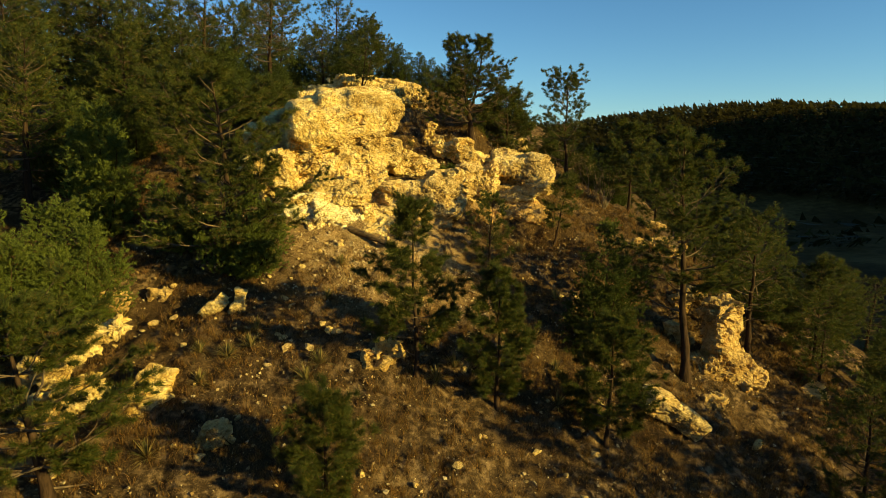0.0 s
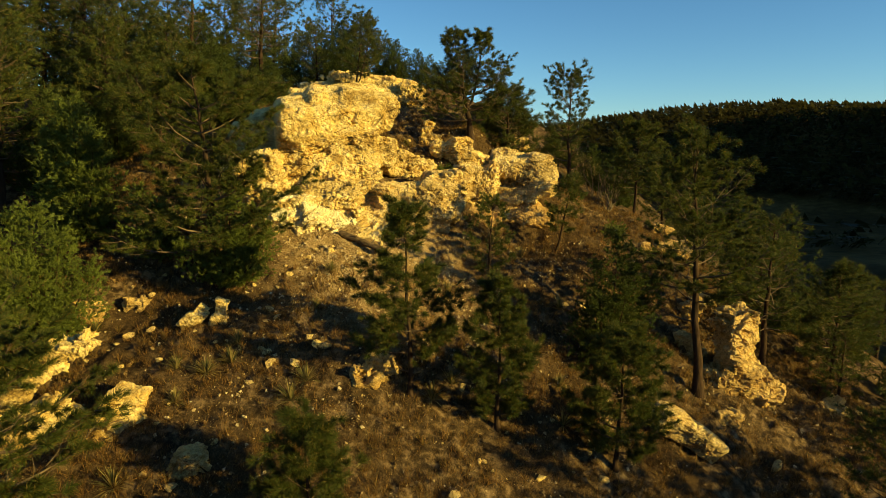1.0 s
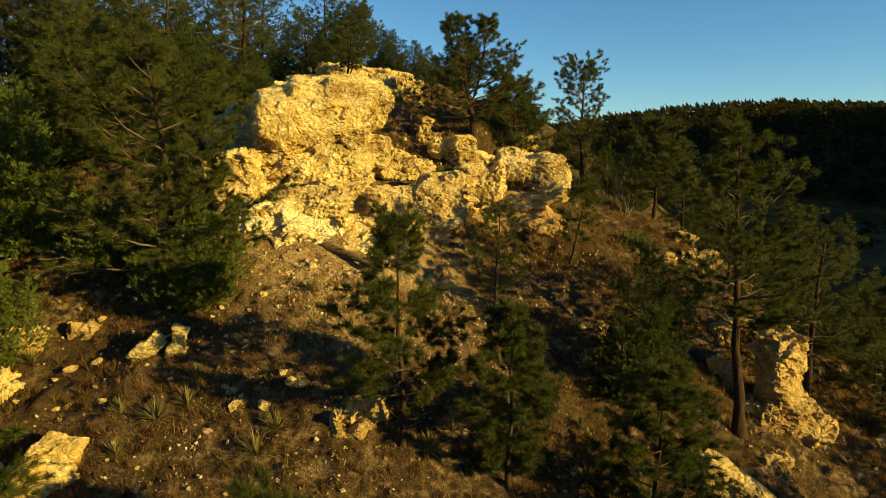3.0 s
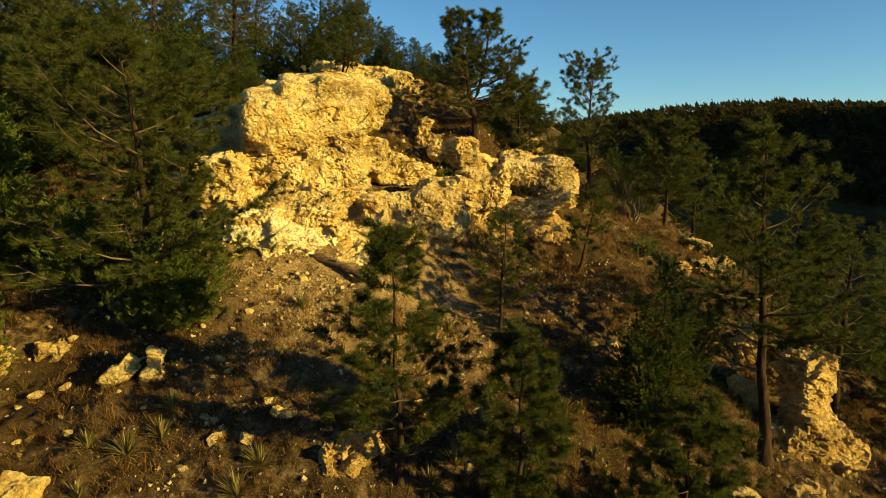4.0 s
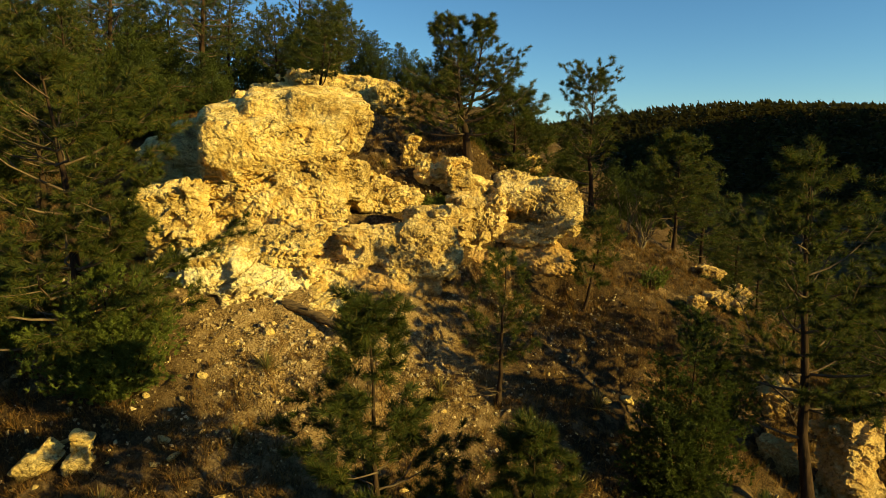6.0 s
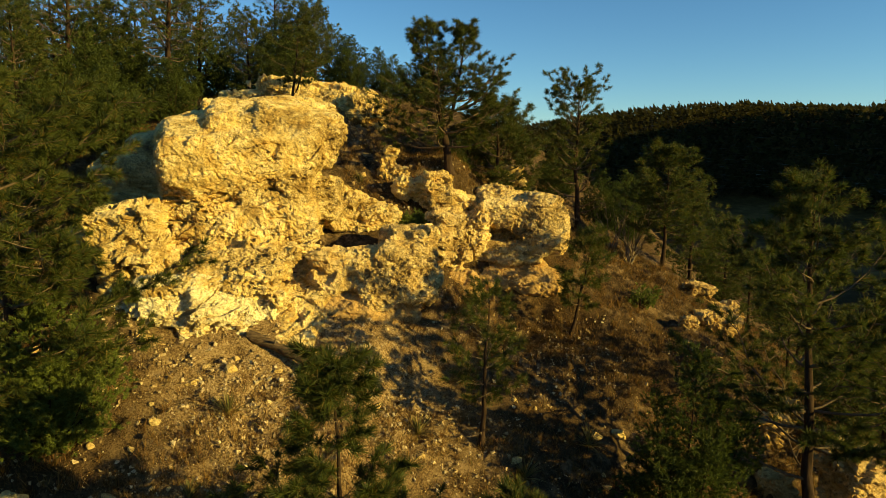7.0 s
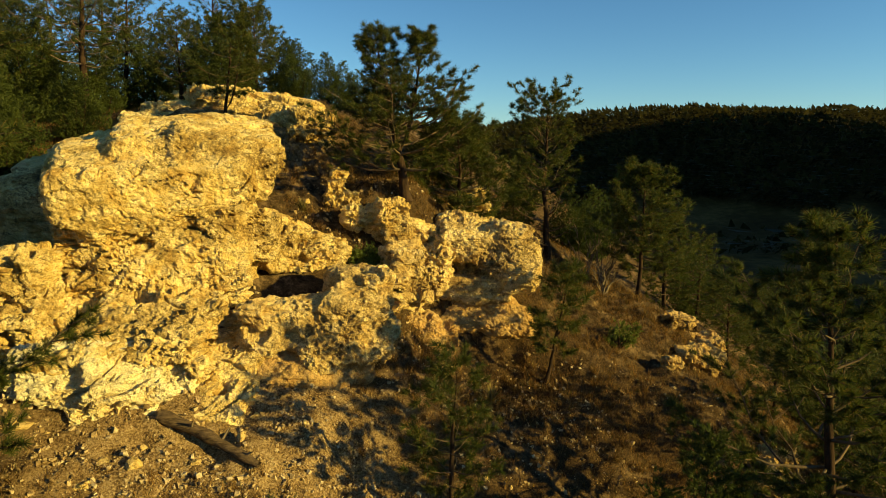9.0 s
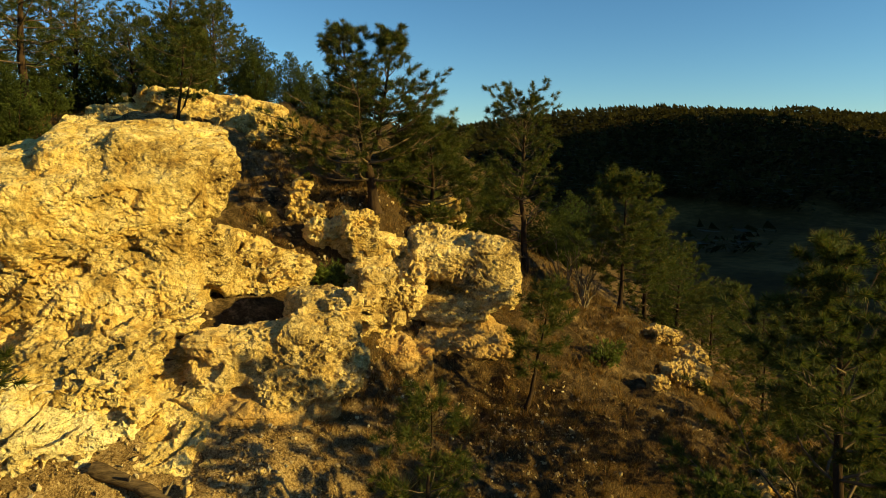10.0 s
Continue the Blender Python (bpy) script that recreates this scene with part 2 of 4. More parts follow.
# ---- ground ----
SWELL = [[-1.7, -1.1, -0.5, -0.3, 0.8, 1.5, 1.8], [-1.4, -0.7, 0.4, -1.2, 0.0, -1.4, -0.1], [-0.4, -0.6, -0.1, 0.9, 0.3, 0.6, -0.7],
         [0.5, -1.0, 0.2, 1.8, -0.5, 1.7, -0.7], [0.5, -0.4, 2.9, 0.7, 2.1, -0.2, -2.1], [0.2, 0.8, 1.7, 4.9, -0.1, 0.8, -0.9],
         [-1.8, -0.2, -1.0, 2.1, 0.2, -1.1, -3.0], [-1.1, -0.1, 1.1, 1.7, 2.4, -0.3, -3.7]]
MOUNDS = [(1.7, 31.4, 1.5, 1.6), (9.4, 27.4, 0.9, 2.2), (-9.8, 20.6, -0.6, 2.0), (-2.5, 19.2, 0.5, 2.0), (0.5, 24.0, -0.3, 1.5), (-4.2, 33.8, 0.4, 2.5),
          (3.3, 28.6, -1.5, 1.9), (10.6, 32.4, 1.0, 2.0), (-0.9, 24.6, 0.3, 1.0)]


def smooth(a, b, x):
    t = np.clip((x - a) / (b - a), 0, 1)
    return t * t * (3 - 2 * t)


def near_height(x, y):
    h = -2.573 - 0.222 * x + 0.272 * y
    for j, row in enumerate(SWELL):
        for i, w in enumerate(row):
            h = h + w * np.exp(-((x - (-30 + 10 * i)) ** 2 + (y - (-8 + 66 / 7 * j)) ** 2) / 100.0)
    for mx, my, w, r in MOUNDS:
        h = h + w * np.exp(-((x - mx) ** 2 + (y - my) ** 2) / (r * r))
    return h


def far_height(x, y):
    d = np.hypot(x, y)
    hill = 30 * smooth(20, -18, x - 0.12 * np.maximum(y - 30, 0) * smooth(90, 20, y))
    hill = hill * smooth(260, 60, y) * smooth(-160, -20, y) - 15
    ridge = (39 + 12 * smooth(85, 190, x) + 1.2 * np.sin(x / 17.0)) * smooth(240, 480, y * 0.97 + x * 0.2 + 25 * np.sin(x / 90.0) + 12 * np.sin(x / 37.0 + 1))
    along, across = 0.54 * x + 0.84 * y, 0.84 * x - 0.54 * y
    # Unseen hill right of the valley, added to keep the sun off it.
    shade_hill = (62 + 64 * smooth(60, 220, along)) * smooth(110, 240, across + 10 * np.sin(along / 45.0)) * smooth(560, 430, along)
    n = 2.0 * np.sin(x / 23.0) * np.sin(y / 31.0 + 1)
    return np.maximum(hill, -15) + np.maximum(ridge, shade_hill) + n


def height(x, y):
    x, y = np.asarray(x, float), np.asarray(y, float)
    w = smooth(26, 50, np.maximum(np.abs(x) * 1.0, np.abs(y - 24) * 0.85))
    return near_height(np.clip(x, -45, 45), np.clip(y, -30, 70)) * (1 - w) + far_height(x, y) * w


def height_at(x, y):
    return float(height(np.array([x]), np.array([y]))[0])


def spread(lo, hi, step, reach, n):
    mid = np.arange(lo, hi + step / 2, step)
    g = (np.linspace(0, 1, n + 1)[1:] ** 3)
    out = step * np.arange(1, n + 1) + g * (reach - step * n)
    return np.concatenate([lo - out[::-1], mid, hi + out])


def ground_z(x, y):
    """The height of the ground with its lumps."""
    x, y = np.asarray(x, float), np.asarray(y, float)
    z = height(x, y)
    near = smooth(60, 35, np.hypot(x, y - 22))
    p = np.stack([x, y, z], 1)
    z = z + near * (0.3 * gnoise(p * 0.55) + 0.24 * gnoise(p * 1.5) + 0.2 * gnoise(p * 2.6) + 0.13 * gnoise(p * 7.9))
    return z + (1 - near) * 1.2 * gnoise(p * 0.06)


def build_ground():
    xs = spread(-13, 15, 0.16, 1800, 70)
    ys = spread(12, 38, 0.16, 1800, 70)
    x, y = np.meshgrid(xs, ys)
    x, y = x.ravel(), y.ravel()
    n = len(xs)
    i = (np.arange(len(ys) - 1)[:, None] * n + np.arange(n - 1)[None, :]).ravel()
    f = np.stack([i, i + 1, i + n + 1, i + n], 1)
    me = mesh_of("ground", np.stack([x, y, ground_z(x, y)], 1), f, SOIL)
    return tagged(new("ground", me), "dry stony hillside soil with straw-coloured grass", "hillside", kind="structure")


build_ground()


# ---- rocks: solid fields turned into meshes ----
def rounded_box(p, c, b, r, rot=(0, 0, 0)):
    q = np.abs((p - np.array(c)) @ np.array(Euler([radians(a) for a in rot]).to_matrix())) - (np.array(b) - r)
    return np.sqrt((np.maximum(q, 0) ** 2).sum(1)) + np.minimum(q.max(1), 0) - r


def join(a, b, k):
    h = np.clip(0.5 + 0.5 * (b - a) / k, 0, 1)
    return b * (1 - h) + a * h - k * h * (1 - h)


def surface(d, origin, step):
    """Quads round the zero level of the field d on a grid."""
    inside = d < 0
    nx, ny, nz = d.shape
    s = sum(inside[i:nx - 1 + i, j:ny - 1 + j, k:nz - 1 + k].astype(np.int8) for i in (0, 1) for j in (0, 1) for k in (0, 1))
    act = (s > 0) & (s < 8)
    ids = np.full(act.shape, -1, np.int64)
    where = np.argwhere(act)
    ids[act] = np.arange(len(where))
    total = np.zeros((len(where), 3))
    count = np.zeros(len(where))
    corners = [(i, j, k) for i in (0, 1) for j in (0, 1) for k in (0, 1)]
    for ca in corners:
        for ax in range(3):
            if ca[ax]:
                continue
            cb = tuple(v + (a == ax) for a, v in enumerate(ca))
            va = d[tuple((where + ca).T)]
            vb = d[tuple((where + cb).T)]
            cut = (va < 0) != (vb < 0)
            t = np.where(cut, va / np.where(cut, va - vb, 1), 0)
            pt = np.tile(np.array(ca, float), (len(where), 1))
            pt[:, ax] += t
            total[cut] += pt[cut]
            count[cut] += 1
    verts = origin + step * (where + total / count[:, None])
    quads = []
    for ax in range(3):
        b, c = (ax + 1) % 3, (ax + 2) % 3
        lo = [slice(1, n - 1) for n in d.shape]
        hi = list(lo)
        lo[ax], hi[ax] = slice(0, d.shape[ax] - 1), slice(1, d.shape[ax])
        a0, a1 = inside[tuple(lo)], inside[tuple(hi)]
        e = np.argwhere(a0 != a1)
        flip = a1[tuple(e.T)]
        off = np.ones(3, np.int64)
        off[ax] = 0
        e = e + off
        def cell(db, dc):
            q = e.copy()
            q[:, b] -= db
            q[:, c] -= dc
            return ids[tuple(q.T)]
        f = np.stack([cell(1, 1), cell(0, 1), cell(0, 0), cell(1, 0)], 1)
        f[flip] = f[flip][:, ::-1]
        quads.append(f)
    return verts, np.concatenate(quads)


def normals(verts, quads):
    v = verts[quads]
    n = np.cross(v[:, 2] - v[:, 0], v[:, 3] - v[:, 1])
    out = np.zeros_like(verts)
    for k in range(4):
        np.add.at(out, quads[:, k], n)
    return out / (np.linalg.norm(out, axis=1)[:, None] + 1e-9)


def rock_mesh(name, blocks, step, rough, mat, pits, strata, tilt, blend, crag=1.0):
    cs = np.array([b[0] for b in blocks], float)
    rs = np.array([[max(b[1])] * 3 if len(b) > 3 else b[1] for b in blocks], float)
    pad = 0.55 * min(1.0, rough) + 2 * step
    lo, hi = (cs - rs).min(0) - pad, (cs + rs).max(0) + pad
    n = (np.ceil((hi - lo) / step / 4).astype(int) + 1) * 4

    def solid(q):
        d = None
        for blk in blocks:
            e = rounded_box(q, blk[0], blk[1], blk[2], blk[3] if len(blk) > 3 else (0, 0, 0))
            d = e if d is None else join(d, e, blend)
        return d

    rough_grid = np.stack(np.meshgrid(*[lo[a] + step * (4 * np.arange(n[a] // 4) + 1.5) for a in range(3)], indexing="ij"), -1).reshape(-1, 3)
    d = solid(rough_grid).reshape(n // 4)
    for ax in range(3):
        d = np.repeat(d, 4, ax)
    d = d.ravel()
    band = np.flatnonzero(np.abs(d) < 0.3 * max(0.4, rough) + 3.5 * step)
    at = np.stack(np.unravel_index(band, tuple(n)), 1)
    p = lo + step * at
    exact = solid(p)
    lay = (p[:, 2] + tilt[0] * p[:, 0] + tilt[1] * p[:, 1]) * 2.3 + 0.55 * gnoise(p * 0.6)
    k = np.floor(lay)
    f = lay - k
    jut = np.sin(k * 12.9898) * 43758.5453
    jut = (jut - np.floor(jut)) - 0.5
    nxt = np.sin((k + 1) * 12.9898) * 43758.5453
    nxt = (nxt - np.floor(nxt)) - 0.5
    ledge = jut + (nxt - jut) * smooth(0.78, 1.0, f)
    w = 0.3 * gnoise(p * 0.5 + 11) + 0.2 * gnoise(p * 1.15 + 5) + 0.08 * gnoise(p * 2.6)
    d[band] = exact + rough * w + min(1.0, rough + 0.3) * strata * 0.24 * ledge * smooth(-0.25, 0.15, gnoise(p * 0.45 + 40))
    verts, quads = surface(d.reshape(n), lo, step)
    nor = normals(verts, quads)
    u = verts + 0.14 * gnoise(verts * 2.6)[:, None] + 0.05 * gnoise(verts * 7.0)[:, None]
    where = smooth(-0.12, 0.2, gnoise(verts * 0.75 + 3)) * pits
    far_a, chunk = cells(u * np.array((2.6, 2.6, 4.4)))
    mid_a, chip = cells(u * np.array((6.5, 6.5, 9.0)) + 7)
    big, block = cells(u * np.array((1.0, 1.0, 1.9)) + 3)
    out = crag * (0.2 * (block - 0.5) * (0.4 + 0.5 * pits) + 0.1 * (big - 0.5))
    out = out + crag * (0.11 * (chunk - 0.5) - 0.06 * (0.5 - far_a)) * (0.35 + 0.75 * where)
    out = out + (0.07 * (chip - 0.5) - 0.05 * (0.45 - mid_a)) * (0.25 + 0.8 * where)
    out = out - 0.15 * where * smooth(0.34, 0.14, mid_a) * (chip > 0.52)
    bed = verts[:, 2] + tilt[0] * verts[:, 0] + tilt[1] * verts[:, 1] + 0.12 * gnoise(verts * 0.9 + 31)
    along = np.stack([verts[:, 0] * 0.6, verts[:, 1] * 0.6, bed * 3.1], 1)
    seam = np.abs(gnoise(along + 0.1 * gnoise(verts * 3.0)[:, None]))
    thin = np.abs(gnoise(along * np.array((1.9, 1.9, 2.3)) + 9 + 0.15 * gnoise(verts * 4.0)[:, None]))
    hollow = smooth(0.16, 0.34, gnoise(verts * np.array((1.2, 1.2, 1.9)) + 60))
    out = out - 0.22 * min(1.2, pits) * hollow * smooth(0.0, 0.12, gnoise(verts * 3.1 + 17) + 0.1)
    out = out - 0.2 * strata * smooth(0.05, 0.0, seam) * smooth(-0.2, 0.1, gnoise(verts * 0.9 + 21))
    out = out - 0.12 * strata * smooth(0.05, 0.0, thin) * smooth(-0.15, 0.15, gnoise(verts * 1.3 + 77))
    out = out + 0.045 * gnoise(verts * 6.5) + 0.05 * gnoise(verts * 13.0)
    verts = verts + nor * (out * max(0.35, min(1.0, rough + 0.3)))[:, None]
    mid = verts.mean(0)
    return mesh_of(name, verts - mid, quads, mat or ROCK, False), mid


def rock(name, label, blocks, step=0.06, rough=1.0, mat=None, group="", pits=1.0, strata=1.0, tilt=(0.08, -0.05), blend=0.3, category="rock", crag=1.0):
    """A rock of rounded blocks (centre, half sizes, rounding, turn), weathered into ledges, pits and lumps."""
    me, mid = rock_mesh(name, blocks, step, rough, mat, pits, strata, tilt, blend, crag)
    ob = new(name, me)
    ob.location = mid
    return tagged(ob, label, category, group)


def outcrop(name, label, masses, step=0.06, **how):
    """An outcrop of several masses that belong together: (part name, blocks, roughness, pits)."""
    thing = new(name)
    thing.location = masses[0][1][0][0]
    opts = dict(mat=None, strata=1.0, tilt=(0.08, -0.05), blend=0.3, crag=1.0)
    opts.update(how)
    for part_name, blocks, rough, pits in masses:
        me, mid = rock_mesh(part_name, blocks, step, rough, pits=pits, **opts)
        part(part_name, me, thing).location = Vector(mid) - thing.location
    return tagged(thing, label, "rock outcrop")


rock("cap_boulder", "huge weathered cream limestone cap boulder overhanging the outcrop", [
    ((-4.6, 27.8, 13.55), (2.15, 1.75, 0.6), 0.3, (14, -5, 16)),
    ((-3.2, 28.4, 13.8), (1.2, 1.45, 0.66), 0.22, (10, 16, 16)),
    ((-5.75, 27.55, 13.15), (0.95, 0.95, 0.85), 0.3, (8, 10, 20)),
    ((-4.6, 27.85, 12.7), (1.55, 1.4, 0.75), 0.35, (-14, -6, 12)),
    ((-3.6, 28.3, 12.95), (1.0, 1.3, 0.75), 0.3, (-14, 22, 14)),
    ((-3.8, 28.9, 14.25), (1.75, 1.3, 0.4), 0.14, (12, 2, 14)),
    ((-4.7, 28.5, 14.1), (1.5, 1.1, 0.3), 0.12, (14, -8, 16)), ((-5.2, 28.0, 13.85), (1.3, 1.1, 0.3), 0.12, (14, -10, 16)), ((-4.0, 28.2, 14.05), (1.5, 1.4, 0.42), 0.2, (14, 2, 16))], 0.04, 0.5, pits=0.3, strata=0.9, tilt=(-0.3, 0.1), blend=0.35, category="boulder", crag=0.5)
outcrop("bedrock_outcrop", "layered cream limestone bedrock under the cap boulder", [
    ("pedestal", [((-4.45, 28.4, 11.9), (1.8, 1.8, 0.95), 0.3, (0, 0, 6)), ((-5.75, 27.75, 12.0), (0.95, 1.15, 1.0), 0.3, (-8, 2, 10)), ((-3.2, 28.5, 12.0), (1.1, 1.5, 0.7), 0.3, (-8, 14, 16)),
                  ((-4.4, 27.6, 11.15), (1.95, 1.25, 0.5), 0.25, (14, 0, 6)), ((-4.3, 27.2, 11.7), (1.4, 0.7, 0.6), 0.3, (-20, 0, 8))], 0.6, 0.6),
    ("shelf", [((-2.3, 29.1, 11.5), (1.85, 1.1, 0.34), 0.14, (10, 4, 30)), ((-3.6, 28.2, 11.15), (1.0, 0.9, 0.32), 0.14, (12, 4, 26)), ((-1.3, 29.5, 11.55), (0.75, 0.7, 0.32), 0.14, (6, 8, 24)),
               ((-2.4, 29.2, 11.9), (1.4, 1.0, 0.4), 0.16, (14, 18, 28)), ((-2.1, 29.8, 10.8), (1.6, 0.6, 0.6), 0.2, (-14, 0, 30))], 0.7, 1.1),
    ("lower_step", [((-4.75, 26.05, 10.3), (1.55, 1.6, 0.55), 0.2, (24, -3, 4)), ((-4.2, 26.6, 10.55), (1.3, 1.1, 0.5), 0.2, (16, 0, 8)), ((-5.6, 25.4, 10.0), (0.9, 0.9, 0.5), 0.2, (18, 0, -4))], 0.7, 1.1),
    ("crumbling_slope", [((-2.8, 25.75, 9.3), (0.85, 1.6, 0.5), 0.25, (30, 0, -6)), ((-2.0, 27.9, 9.8), (1.7, 1.6, 0.4), 0.3, (10, 0, 10))], 0.4, 0.7),
    ("side_ledge", [((-7.1, 26.05, 11.2), (0.85, 0.75, 0.7), 0.2, (8, -8, -4)), ((-7.9, 26.5, 10.9), (0.8, 0.7, 0.7), 0.2, (6, -14, 0)), ((-6.75, 25.5, 10.5), (0.75, 0.8, 0.6), 0.2, (20, 0, 0))], 0.7, 1.0)], 0.042, blend=0.22, strata=1.1, tilt=(-0.14, -0.1), crag=0.9)
rock("chalk_face", "smooth bright white limestone face low on the outcrop", [
    ((-4.45, 25.05, 9.45), (0.95, 0.75, 0.6), 0.12, (-34, 6, 28)), ((-4.75, 24.75, 9.0), (0.7, 0.6, 0.6), 0.12, (-40, 0, 16)), ((-5.75, 24.85, 9.6), (0.85, 0.65, 0.55), 0.12, (-30, 4, 6)),
    ((-6.5, 24.7, 9.2), (0.5, 0.5, 0.5), 0.12, (-24, 0, -10)), ((-5.5, 24.7, 9.0), (0.4, 0.5, 0.35), 0.1, (-20, 0, 0))], 0.038, 0.6, mat=CHALK, pits=0.5, strata=0.9, tilt=(-0.25, 0.0), blend=0.2, category="rock face", crag=0.8)
rock("pitted_boulder", "pitted grey and cream limestone boulder with an undercut foot", [
    ((0.0, 27.1, 10.4), (0.72, 0.95, 0.85), 0.3, (0, 0, 18)), ((-0.15, 26.35, 10.05), (0.75, 0.65, 0.75), 0.3, (-6, 8, 24)), ((-1.4, 26.25, 10.2), (1.0, 0.6, 0.55), 0.2, (-10, -4, 6)), ((-2.15, 26.1, 10.2), (0.5, 0.45, 0.5), 0.2, (0, 8, 0)), ((-0.6, 26.0, 9.7), (0.75, 0.5, 0.5), 0.25, (-8, -8, 20)), ((0.35, 26.6, 9.8), (0.5, 0.6, 0.5), 0.25, (0, 14, 20))], 0.036, 0.6, mat=ROCK_WEATHERED, pits=0.75, strata=0.4, blend=0.3, category="boulder", crag=1.0)
rock("jumbled_rock", "jumbled pitted limestone between two boulders", [((1.1, 29.0, 10.75), (0.45, 0.6, 0.6), 0.15, (0, 10, 20)), ((1.75, 29.6, 10.3), (0.5, 0.55, 0.6), 0.15, (0, -8, 0)), ((1.3, 29.6, 11.25), (0.5, 0.5, 0.35), 0.15, (0, 12, 0)), ((1.95, 30.3, 11.2), (0.45, 0.45, 0.45), 0.15, (0, 0, 30)), ((2.2, 29.9, 10.7), (0.45, 0.5, 0.6), 0.15, (0, 6, -20)), ((0.95, 28.4, 10.3), (0.3, 0.4, 0.5), 0.12, (0, 14, 0)), ((1.5, 29.1, 9.95), (0.4, 0.4, 0.4), 0.12, (10, 20, 0))], 0.038, 0.7, mat=ROCK_WEATHERED, pits=1.1, strata=0.4, blend=0.15, crag=1.3)
rock("round_boulder", "rounded grey-topped limestone boulder on an eroded foot", [
    ((4.5, 30.25, 10.95), (0.88, 0.95, 0.95), 0.75, (0, 6, -6)), ((4.85, 30.1, 10.55), (0.6, 0.8, 0.7), 0.45, (0, 0, -14)), ((3.4, 30.6, 11.4), (1.05, 1.0, 0.45), 0.25, (12, 5, -8)), ((3.3, 31.0, 10.6), (1.0, 0.7, 0.8), 0.3), ((3.35, 30.25, 9.95), (1.2, 0.7, 0.35), 0.2, (-6, 6, -4))], 0.036, 0.55, mat=ROCK_WEATHERED, pits=1.1, strata=0.3, blend=0.22, category="boulder", crag=0.9)
outcrop("eroded_bank", "smooth eroded tawny bank under the boulders", [
    ("bank", [((1.5, 29.0, 8.95), (0.7, 0.6, 0.6), 0.3, (-24, 0, 8)), ((3.4, 30.3, 9.1), (1.3, 0.7, 0.65), 0.35, (-30, 0, -4)), ((4.4, 30.05, 8.9), (0.8, 0.6, 0.45), 0.3, (-36, 0, -8)), ((2.5, 29.6, 8.9), (0.35, 0.7, 0.5), 0.2, (26, 0, -10)), ((1.95, 29.2, 8.9), (0.2, 0.6, 0.5), 0.15, (26, 0, 10))], 0.5, 0.4),
    ("bank", [((-0.6, 25.4, 8.65), (0.26, 1.0, 0.3), 0.2, (27, 0, -6)), ((-1.9, 25.85, 9.2), (1.1, 0.6, 0.45), 0.3, (30, 0, 0)), ((-0.4, 26.3, 9.1), (0.7, 0.6, 0.45), 0.3, (-10, 0, 20)), ((-1.25, 25.3, 8.6), (0.24, 0.8, 0.26), 0.15, (27, 0, 14))], 0.4, 0.3)], 0.042, mat=BANK, strata=0.3, crag=0.8)
rock("stone_pinnacle", "small upright limestone pinnacle", [((-0.6, 31.5, 12.8), (0.24, 0.24, 0.6), 0.12, (0, 4, 0)), ((-0.35, 31.45, 12.4), (0.3, 0.25, 0.3), 0.12)], 0.035, 0.6, pits=1.5, category="rock")
rock("block_rock", "knobbly pale limestone block beside the pine", [((0.95, 30.2, 12.05), (0.5, 0.5, 0.62), 0.2, (0, 3, 20)), ((0.15, 30.5, 12.05), (0.6, 0.45, 0.36), 0.2, (0, 6, 10)), ((1.2, 30.0, 11.5), (0.4, 0.4, 0.4), 0.2), ((1.8, 30.35, 11.55), (0.5, 0.5, 0.35), 0.15, (10, 12, 0))], 0.036, 0.6, pits=1.5, strata=0.5)
rock("pale_rock", "pale broken limestone ledge behind the boulder", [((3.8, 34.3, 11.9), (0.75, 0.6, 0.5), 0.25, (0, -14, 0)), ((3.1, 34.0, 11.5), (0.6, 0.5, 0.45), 0.25), ((4.2, 34.5, 12.3), (0.35, 0.4, 0.3), 0.15, (0, 12, 0))], 0.045, 0.7, pits=1.4)
outcrop("upper_ledge", "long broken limestone ledges at the hilltop", [
    ("ledge", [((-4.9, 35.4, 14.85), (2.4, 1.5, 0.45), 0.2, (24, 4, 0)), ((-6.7, 34.9, 14.7), (1.2, 1.0, 0.35), 0.2, (22, 0, 20)), ((-6.0, 36.6, 15.5), (1.6, 0.8, 0.3), 0.15, (20, -4, 10))], 0.7, 1.0),
    ("ledge", [((-3.2, 35.9, 15.2), (1.6, 1.0, 0.4), 0.2, (26, 8, -10)), ((-4.2, 36.6, 15.7), (1.6, 0.7, 0.35), 0.2, (20, 4, 0)), ((-2.2, 36.2, 15.25), (0.9, 0.7, 0.4), 0.2, (14, 8, -14))], 0.7, 1.0),
    ("block", [((-1.8, 35.0, 14.75), (0.7, 0.8, 0.7), 0.25, (0, 6, 20)), ((-2.5, 35.3, 14.5), (0.7, 0.7, 0.5), 0.25, (0, 10, 0))], 0.7, 1.2)], 0.05, strata=1.3, tilt=(0.1, -0.4), crag=0.8)
rock("shaded_slab", "shaded grey limestone slab beside the cap boulder", [((-8.0, 28.9, 12.5), (1.0, 1.4, 0.85), 0.3, (10, -8, 10)), ((-7.3, 28.9, 13.0), (0.9, 1.1, 0.8), 0.35, (10, -6, 10))], 0.055, 0.5, mat=ROCK_WEATHERED, pits=0.3, crag=0.5, strata=0.4)
rock("pillar_rock", "upright limestone pillar on the slope by a pine", [
    ((10.75, 23.2, 5.15), (0.62, 0.55, 1.35), 0.15, (0, -3, 20)), ((10.7, 22.9, 3.5), (1.1, 0.6, 0.7), 0.2, (0, -4, 8)), ((11.7, 22.7, 3.3), (0.45, 0.45, 0.6), 0.2, (0, 14, 30))], 0.048, 0.6, mat=TAWNY, pits=1.4, strata=1.1, category="rock outcrop")
